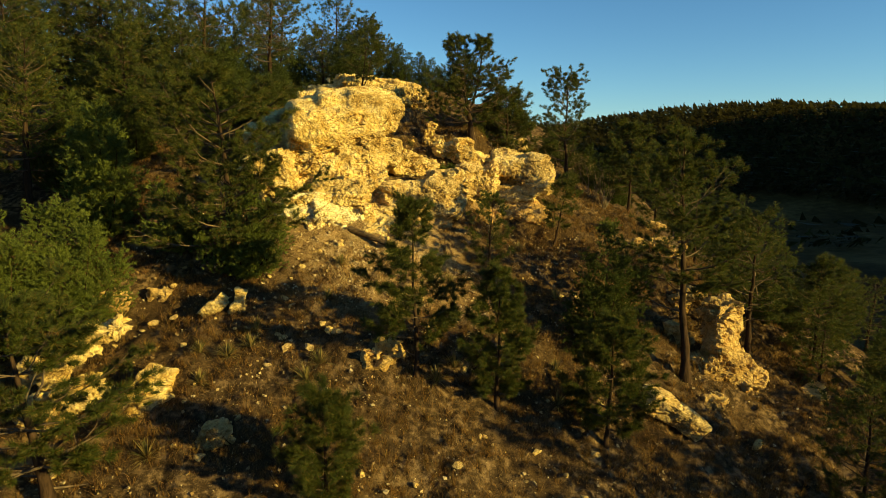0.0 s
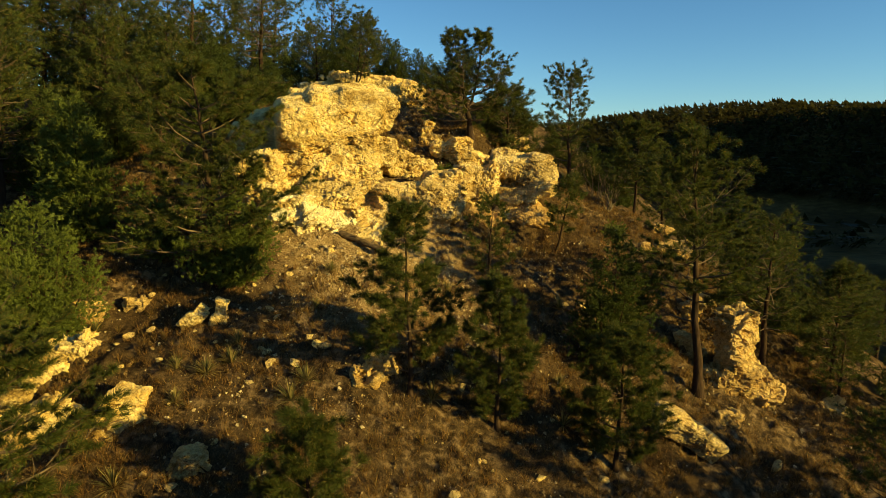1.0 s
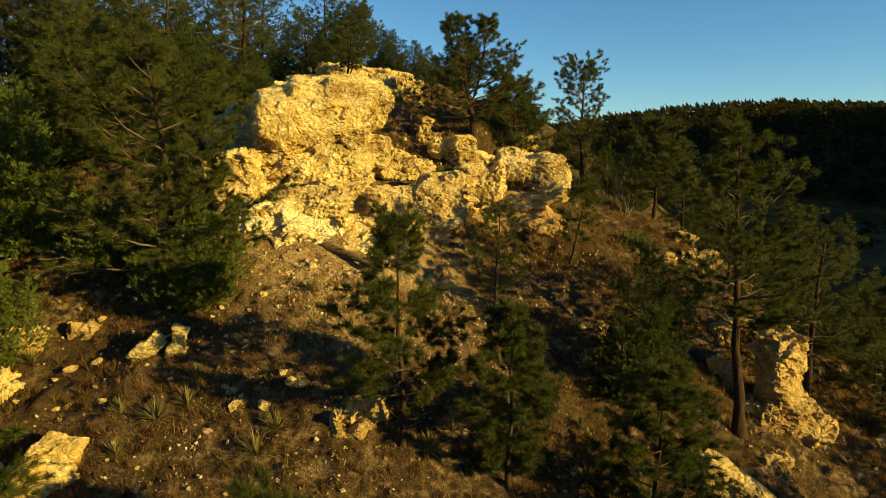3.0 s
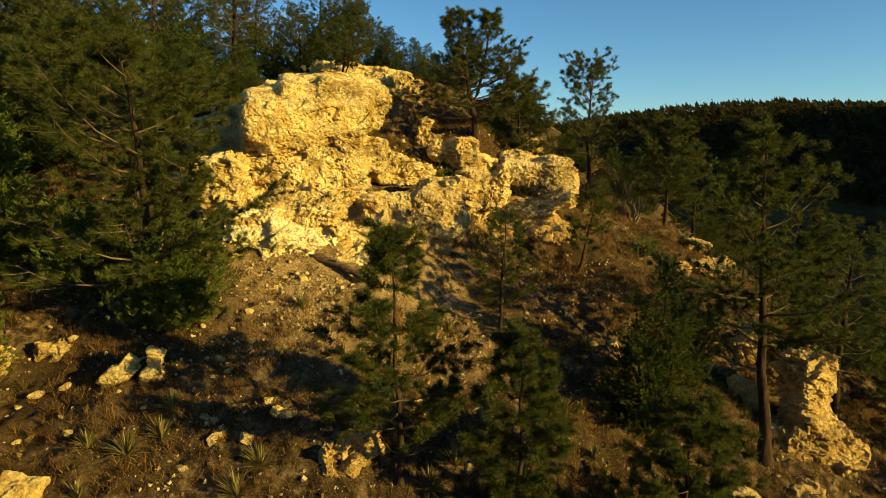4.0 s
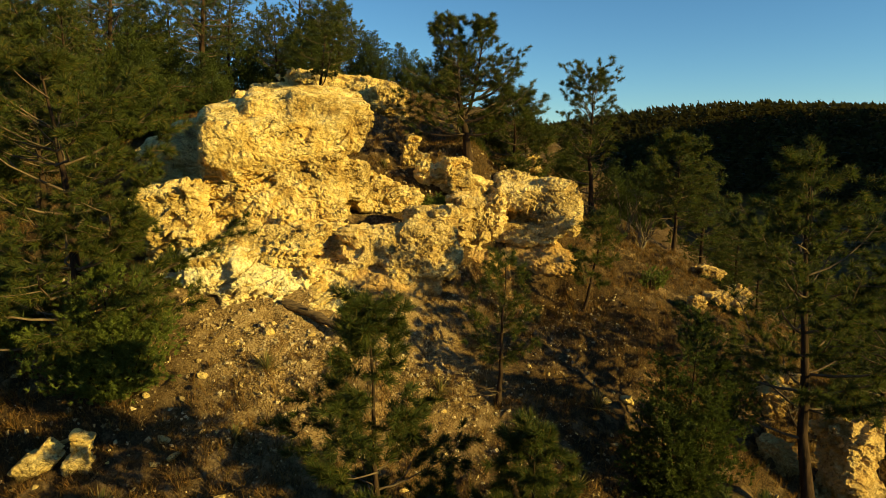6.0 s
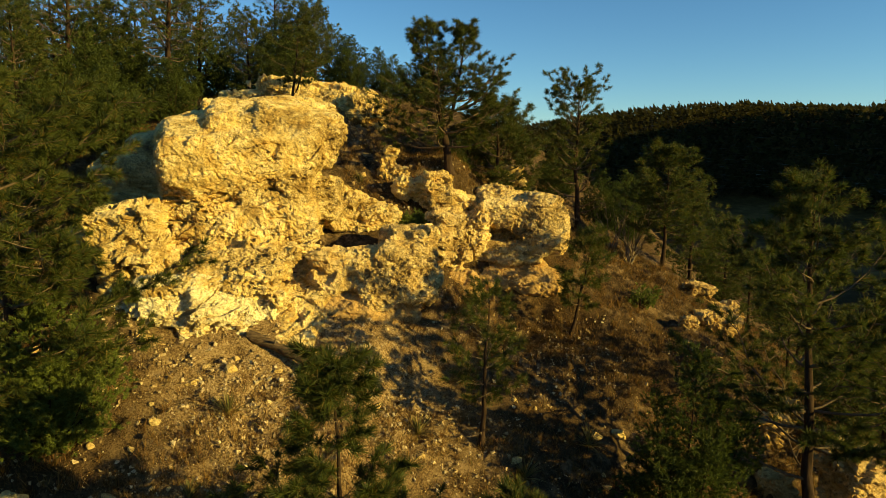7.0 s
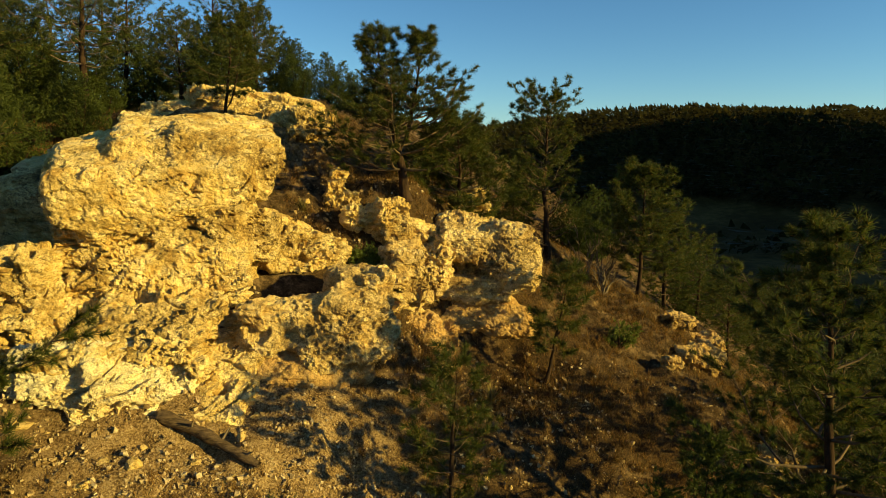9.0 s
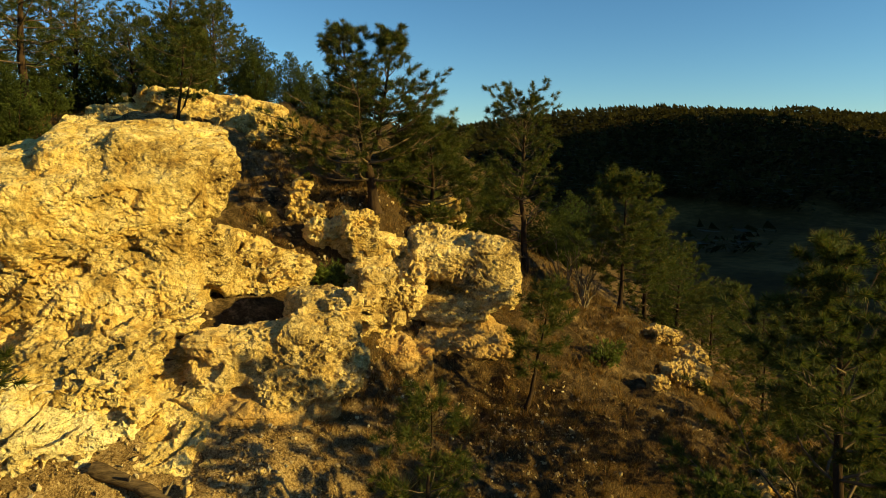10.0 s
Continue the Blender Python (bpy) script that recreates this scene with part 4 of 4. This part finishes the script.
# kind, place and the height above datum that the top reaches
FLANK = [(3, 3.2, 36.0, 15.2), (2, 4.4, 36.8, 14.8), (3, 5.6, 34.6, 12.9), (3, 7.0, 40.5, 13.6), (3, 9.0, 38.5, 12.6), (2, 12.6, 36.5, 11.6), (2, 14.0, 34.0, 9.2), (2, 15.5, 39, 10), (2, 17.6, 36.0, 8.0), (3, 16.8, 42, 9.3),
         (2, 13.4, 30.2, 8.2), (3, 15.6, 31.5, 6.8), (2, 19.6, 41, 7.3), (2, 21.5, 45, 6.8), (2, 24, 50, 5.2), (2, 13.3, 26.6, 8.5), (0, 12.4, 24.4, 9.6), (2, 18.5, 29, 5.5), (1, 21.5, 33, 5.5), (2, 24.5, 38, 5.0), (3, 11.6, 42.5, 12.4),
         (3, 13.4, 46.5, 10.8), (2, 19, 51, 7), (1, 28, 44, 3.6), (0, 26, 31, 4), (2, 23, 25, 3.5), (1, 19.5, 22, 4.5), (2, 2.4, 34.6, 14.6), (3, 8.8, 45, 13.6), (2, 30, 55, 4), (0, 34, 48, 2), (3, 5.2, 42, 15.0),
         # after the first, pines out of view, added to dapple the slope with shade
         (2, 12.7, 17.3, 5.2), (0, 13.4, 12.0, 7.2), (0, 16.5, 8.0, 6.5), (0, 21.0, 4.0, 7.0), (0, 12.5, 6.5, 6.0), (1, 23, 10, 7.0), (1, 19.8, 18.2, 5.0),
         (2, 17.2, 22.0, 4.4), (2, 16.6, 27.0, 5.8), (3, 14.9, 28.4, 6.4), (2, 18.6, 24.8, 4.6), (2, 15.0, 23.6, 5.6), (3, 20.5, 27.5, 4.6), (2, 21.5, 23.0, 4.0), (3, 17.0, 29.8, 6.0)]
for k, (kind, tx, ty, size) in enumerate(HILLTOP):
    grow(kind, tx, ty, size, (k * 67) % 360)
for k, (kind, tx, ty, top) in enumerate(FLANK):
    grow(kind, tx, ty, max(0.3, (top - height_at(tx, ty)) / TALL[kind]), (k * 83) % 360)


def ico(sub):
    bm = bmesh.new()
    bmesh.ops.create_icosphere(bm, subdivisions=sub, radius=1)
    v = np.array([q.co[:] for q in bm.verts])
    f = np.array([[q.index for q in p.verts] for p in bm.faces])
    bm.free()
    return v, f


def far_woods():
    """The wooded ridge across the valley: thousands of small conifers."""
    rng = np.random.default_rng(51)
    x = rng.uniform(-60, 620, 32000)
    y = rng.uniform(80, 540, 32000)
    z = height(x, y)
    cover = 1.2 * gnoise(np.stack([x / 50, y / 50, 0 * x], 1)) + 0.4 * gnoise(np.stack([x / 17, y / 17, 0 * x + 4], 1)) + smooth(-16, 4, z) * 1.1
    keep = (np.hypot(x, y) > 105) & (cover > 0.45) & (x > 30 - 0.12 * y) & (x < y * 1.2) & (rng.random(len(x)) < smooth(60, 330, y) * 0.75 + 0.25)
    x, y, z = x[keep], y[keep], z[keep]
    n, k = len(x), 8
    tall = (4.0 + 7.0 * rng.random(n) ** 1.4)[:, None, None]
    wide = tall * rng.uniform(0.22, 0.38, (n, 1, 1))
    o = np.stack([x, y, z], 1)[:, None, :]
    ball, tri = ico(1)
    m = len(ball)
    crown = ball[None] * rng.uniform(0.65, 1.35, (n, m, 1)) * wide * np.array((1, 1, 0)) + (0.55 + ball[None, :, 2:] * rng.uniform(0.36, 0.5, (n, m, 1))) * tall * np.array((0, 0, 1))
    v = (o + crown).reshape(-1, 3)
    f = (tri[None] + (m * np.arange(n))[:, None, None]).reshape(-1, 3)
    pick = rng.integers(0, m, (n, k))
    c = (o + np.take_along_axis(crown, pick[:, :, None].repeat(3, 2), 1))[:, :, None, :]
    w = (c + rng.normal(0, 0.45, (n, k, 3, 3))).reshape(-1, 3)
    f = np.concatenate([f, len(v) + np.arange(len(w)).reshape(-1, 3)])
    v = np.concatenate([v, w])
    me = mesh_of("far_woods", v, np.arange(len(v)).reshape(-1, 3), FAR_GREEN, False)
    tagged(new("far_woods", me), "dark pine woods on the ridge across the valley", "woods", kind="stuff")


far_woods()


# ---- ground cover ----
def stone(x, y, size, seed):
    rng = np.random.default_rng(seed)
    v, f = ico(3 if size > 0.15 else 2)
    s = 0.8 * size * np.array((rng.uniform(0.8, 1.4), rng.uniform(0.6, 1.0), rng.uniform(0.4, 0.8)))
    q = v + 5.3 * seed
    w = 1 + 0.7 * gnoise(q * 0.9) + 0.35 * gnoise(q * 2.2) + 0.2 * (cells(q * 1.6)[0] - 0.5)
    for _ in range(9):
        d = rng.normal(size=3)
        d /= np.linalg.norm(d)
        w = np.minimum(w, rng.uniform(0.45, 0.75) / np.maximum(v @ d, 0.05))
    ob = new("stone", mesh_of("stone", v * w[:, None] * s, f, ROCK if seed % 4 == 0 else ROCK_WEATHERED, False))
    ob.location = (x, y, float(ground_z([x], [y])[0]) + 0.08 * s[2])
    ob.rotation_euler = (rng.normal(0, 0.3), rng.normal(0, 0.3), rng.uniform(0, 6))
    tagged(ob, "broken cream limestone stone in the dry grass", "stone", "stones on the slope")


STONES = [(-0.9, 30.6, 0.18), (-1.5, 31.2, 0.2), (0.4, 30.3, 0.16), (-0.4, 29.9, 0.15), (1.9, 30.6, 0.2), (2.6, 31.2, 0.2), (-1.7, 29.9, 0.22), (-1.4, 29.6, 0.16), (-1.2, 30.0, 0.14), (-9.5, 21.4, 0.2), (-9.6, 19.95, 0.28), (-10.3, 18.85, 0.18), (-6.2, 14.6, 0.2), (-4.8, 18.35, 0.25), (-4.1, 18.3, 0.25), (-3.5, 18.8, 0.3), (-3.8, 19.05, 0.2), (-5.2, 17.7, 0.22), (-3.3, 18.65, 0.25), (-5.0, 19.95, 0.25),
          (-5.0, 18.8, 0.2), (-5.3, 19.9, 0.16), (-5.2, 18.9, 0.2), (-3.9, 23.2, 0.24), (-3.9, 23.7, 0.2), (-0.5, 19.9, 0.15), (4.6, 24.0, 0.28), (5.3, 24.4, 0.28), (15.6, 23.4, 0.4), (4.5, 19.2, 0.25), (5.2, 19.8, 0.2), (-2.06, 14.65, 0.25),
          (1.05, 16.4, 0.15), (-5.5, 15.75, 0.22), (-6.9, 14.9, 0.2), (-5.0, 21.8, 0.22), (-6.1, 21.4, 0.15), (10.4, 19.3, 0.3), (-2.9, 23.4, 0.16), (-4.6, 22.9, 0.2)]
for k, (sx, sy, size) in enumerate(STONES):
    stone(sx, sy, size, k + 1)
srng = np.random.default_rng(61)
for k in range(190):
    sx, sy = srng.uniform(-10, 5), srng.uniform(14, 24.5)
    stone(sx, sy, 0.05 + 0.15 * float(srng.uniform(0, 1)) ** 2, 100 + k)


def rubble():
    """Thousands of chips too small to pick apart."""
    rng = np.random.default_rng(62)
    x = np.concatenate([rng.uniform(-12, 15, 34000), rng.normal(-2.4, 2.6, 9000), rng.normal(3.5, 1.8, 2500), rng.uniform(-2, 3, 1500)])
    y = np.concatenate([rng.uniform(13, 29, 34000), rng.normal(22.9, 1.5, 9000), rng.normal(27.6, 1.0, 2500), rng.uniform(29.5, 33, 1500)])
    z = ground_z(x, y)
    open_slope = np.arange(len(x)) < 34000
    many = gnoise(np.stack([x * 0.45, y * 0.45, 0 * x], 1)) + 0.6 * gnoise(np.stack([x * 1.4, y * 1.4, 0 * x + 5], 1)) - 0.012 * np.abs(x + 3)
    keep = many > rng.uniform(-0.35, 0.3, len(x)) - np.where(open_slope, 0.0, 0.3)
    x, y, z = x[keep], y[keep], z[keep]
    v0 = np.array([(i, j, k) for i in (-1, 1) for j in (-1, 1) for k in (-1, 1)], float) * np.array([[0.8], [0.55], [0.7], [0.85], [0.6], [0.8], [0.5], [0.75]])
    f0 = np.array([(0, 1, 3, 2), (4, 6, 7, 5), (0, 4, 5, 1), (2, 3, 7, 6), (0, 2, 6, 4), (1, 5, 7, 3)])
    n = len(x)
    s = 0.01 + 0.048 * rng.random((n, 1, 1)) ** 6
    v = v0[None] * rng.uniform(0.5, 1.25, (n, 8, 3)) * s * rng.uniform(0.5, 1.4, (n, 1, 3))
    t1, t2 = rng.uniform(0, 6.283, (n, 1)), rng.uniform(-0.8, 0.8, (n, 1))
    vx, vz = v[:, :, 0] * np.cos(t2) - v[:, :, 2] * np.sin(t2), v[:, :, 0] * np.sin(t2) + v[:, :, 2] * np.cos(t2)
    v = np.stack([vx * np.cos(t1) - v[:, :, 1] * np.sin(t1), vx * np.sin(t1) + v[:, :, 1] * np.cos(t1), vz], 2)
    v = v + np.stack([x, y, z + 0.012], 1)[:, None, :]
    f = f0[None] + (np.arange(n) * len(v0))[:, None, None]
    me = mesh_of("rubble", v.reshape(-1, 3), f.reshape(-1, 4), CHIPS, False)
    tagged(new("rubble", me), "loose pale limestone chips on the soil", "rubble", kind="stuff")


def dry_grass():
    rng = np.random.default_rng(63)
    x, y = rng.uniform(-14, 17, 100000), rng.uniform(12, 38, 100000)
    many = gnoise(np.stack([x * 0.35 + 9, y * 0.35, 0 * x], 1)) + 0.7 * gnoise(np.stack([x * 1.1, y * 1.1, 0 * x + 2], 1))
    keep = many > rng.uniform(-0.35, 0.3, len(x))
    keep &= ~((np.abs(x + 3.8) < 3.6) & (np.abs(y - 26.5) < 3.3)) & ~((np.abs(x + 4.6) < 2.4) & (np.abs(y - 29.6) < 2.6)) & ~((np.abs(x + 4.6) < 3.0) & (np.abs(y - 35.4) < 1.6))
    x, y = x[keep], y[keep]
    at = np.stack([x, y, ground_z(x, y) - 0.02], 1)
    up = np.tile(np.array([[0.0, 0, 1.0]]), (len(x), 1))
    v, f = tufts(rng, at, up, 7, 0.22, 0.016, 0.7)
    cx, cy = rng.uniform(-13, 16, 5200), rng.uniform(12, 36, 5200)
    thick = gnoise(np.stack([cx * 0.3 + 4, cy * 0.3, 0 * cx + 8], 1)) > rng.uniform(-0.3, 0.3, len(cx))
    thick &= ~((np.abs(cx + 3.8) < 3.8) & (np.abs(cy - 26.0) < 3.9))
    cx, cy = cx[thick], cy[thick]
    bunch = np.stack([cx, cy, ground_z(cx, cy) - 0.03], 1)
    v2, f2 = tufts(rng, bunch, np.tile(np.array([[0.0, 0, 1.0]]), (len(cx), 1)), 38, 0.34, 0.013, 0.55)
    v, f = np.concatenate([v, v2]), np.concatenate([f, f2 + len(v)])
    tagged(new("dry_grass", mesh_of("dry_grass", v, f, STRAW, False)), "tufts of straw-brown dry grass", "grass", kind="stuff")


def yucca(x, y, size, seed):
    rng = np.random.default_rng(seed)
    n = 75
    a = rng.uniform(0, 6.283, n)
    e = rng.uniform(0.05, 1.45, n)
    d = np.stack([np.cos(a) * np.cos(e), np.sin(a) * np.cos(e), np.sin(e)], 1)
    ln = size * rng.uniform(0.7, 1.1, n)[:, None]
    side = np.cross(d, np.array([0, 0, 1.0]))
    side /= np.linalg.norm(side, axis=1)[:, None]
    w = 0.011
    mid = d * ln * 0.5 + np.array([0, 0, 0.02])
    tip = d * ln - np.array([0, 0, 1]) * ln * 0.08
    v = np.stack([-side * w + d * 0.02, side * w + d * 0.02, mid + side * w * 1.2, mid - side * w * 1.2, tip], 1)
    f = np.array([[0, 1, 2], [0, 2, 3], [3, 2, 4]])[None] + (5 * np.arange(n))[:, None, None]
    ob = new("yucca", mesh_of("yucca", v.reshape(-1, 3), f.reshape(-1, 3), YUCCA, False))
    ob.location = (x, y, float(ground_z([x], [y])[0]))
    tagged(ob, "spiky yucca rosette with straw-green blades", "yucca", "yuccas on the slope")


def chip_material():
    m, nt, b = material("limestone_chips", 0.95)
    geo = nt.nodes.new("ShaderNodeNewGeometry")
    col = ramp(nt, geo.outputs["Random Per Island"], [(0.0, (0.12, 0.075, 0.035)), (0.3, (0.32, 0.21, 0.09)), (0.6, (0.52, 0.37, 0.18)), (1.0, (0.74, 0.57, 0.32))])
    n = noise_node(nt, 14.0, 5, 0.7)
    tone = ramp(nt, n.outputs[0], [(0.3, (0.6, 0.6, 0.6)), (0.65, (1.0, 1.0, 1.0))])
    nt.links.new(mix(nt, 1.0, col, tone, "MULTIPLY"), b.inputs["Base Color"])
    bump(nt, b, n.outputs[0], 0.8, 0.03)
    return m


CHIPS = chip_material()
rubble()
dry_grass()
YUCCAS = [(-7.35, 18.05), (-6.45, 17.85), (-5.9, 18.3), (-7.0, 17.0), (-3.95, 17.1), (3.2, 21.05), (3.75, 19.95), (0.35, 18.4), (-0.2, 17.8), (3.55, 18.2), (-3.9, 20.35), (-3.65, 17.7), (-3.7, 22.2), (0.25, 22.8), (2.1, 26.0), (4.4, 23.7),
          (-10.8, 20.25), (-7.5, 14.7), (3.4, 27.4), (-5.9, 18.9), (-1.6, 30.9), (1.5, 24.6), (2.6, 22.4)]
for k, (px, py) in enumerate(YUCCAS):
    yucca(px, py, 0.5 + 0.2 * ((k * 37) % 10) / 10, 200 + k)


def fallen_log():
    s = np.linspace(0, 1, 33)
    p0, p1 = np.array((-3.7, 24.1, 0)), np.array((-1.7, 23.2, 0))
    pts = p0 + s[:, None] * (p1 - p0) + np.stack([0.05 * np.sin(5 * s), 0.06 * np.sin(3 * s), 0 * s], 1)
    bed = ground_z(pts[:, 0], pts[:, 1])
    line = np.polyval(np.polyfit(s, bed, 1), s)
    pts[:, 2] = line + max(0.02, 0.6 * float((bed - line).max())) + 0.07
    thing = tagged(new("fallen_log"), "weathered grey-brown pine log lying below the rocks", "log")
    girth = 0.13 - 0.05 * s + 0.012 * np.sin(17 * s) + 0.008 * np.sin(31 * s)
    part("stem", mesh_of("stem", *tube(pts, girth, 12), LOG_WOOD), thing)
    for q, d in ((0.3, (0.1, -0.2, 0.22)), (0.62, (0.15, 0.1, 0.25)), (0.85, (0.2, -0.15, 0.15))):
        o = pts[int(q * 32)]
        part("stub", mesh_of("stub", *tube([o, o + 0.5 * np.array(d), o + np.array(d)], [0.035, 0.025, 0.012], 6), GREY_WOOD), thing)


def dead_shrub(x, y, tall, seed):
    rng = np.random.default_rng(seed)
    thing = tagged(new("dead_shrub"), "bare grey dead shrub with forked branches", "shrub", "dead shrubs")
    thing.location = (x, y, height_at(x, y) - 0.05)
    for _ in range(9):
        a = rng.uniform(0, 6.28)
        s = np.linspace(0, 1, 7)
        out = tall * rng.uniform(0.15, 0.5)
        h = tall * rng.uniform(0.6, 1.0)
        wob = np.cumsum(rng.normal(0, 0.05, (7, 2)), 0)
        pts = np.stack([out * s * math.cos(a) + wob[:, 0], out * s * math.sin(a) + wob[:, 1], h * s], 1)
        tubes = [tube(pts, 0.03 * (1.1 - s), 5)]
        for _ in range(6):
            i = rng.integers(2, 6)
            d = rng.normal(size=3) * 0.5 + np.array([math.cos(a) * 0.5, math.sin(a) * 0.5, 0.9])
            e = pts[i] + d * 0.4 * tall * rng.uniform(0.2, 0.5)
            tubes.append(tube([pts[i], (pts[i] + e) / 2 + rng.normal(0, 0.03, 3), e], [0.014, 0.01, 0.004], 4))
        part("branch", mesh_of("branch", *merge(tubes), GREY_WOOD), thing)


fallen_log()
dead_shrub(9.0, 34.3, 2.6, 71)
dead_shrub(8.2, 34.0, 2.2, 72)
dead_shrub(8.6, 33.2, 1.4, 73)
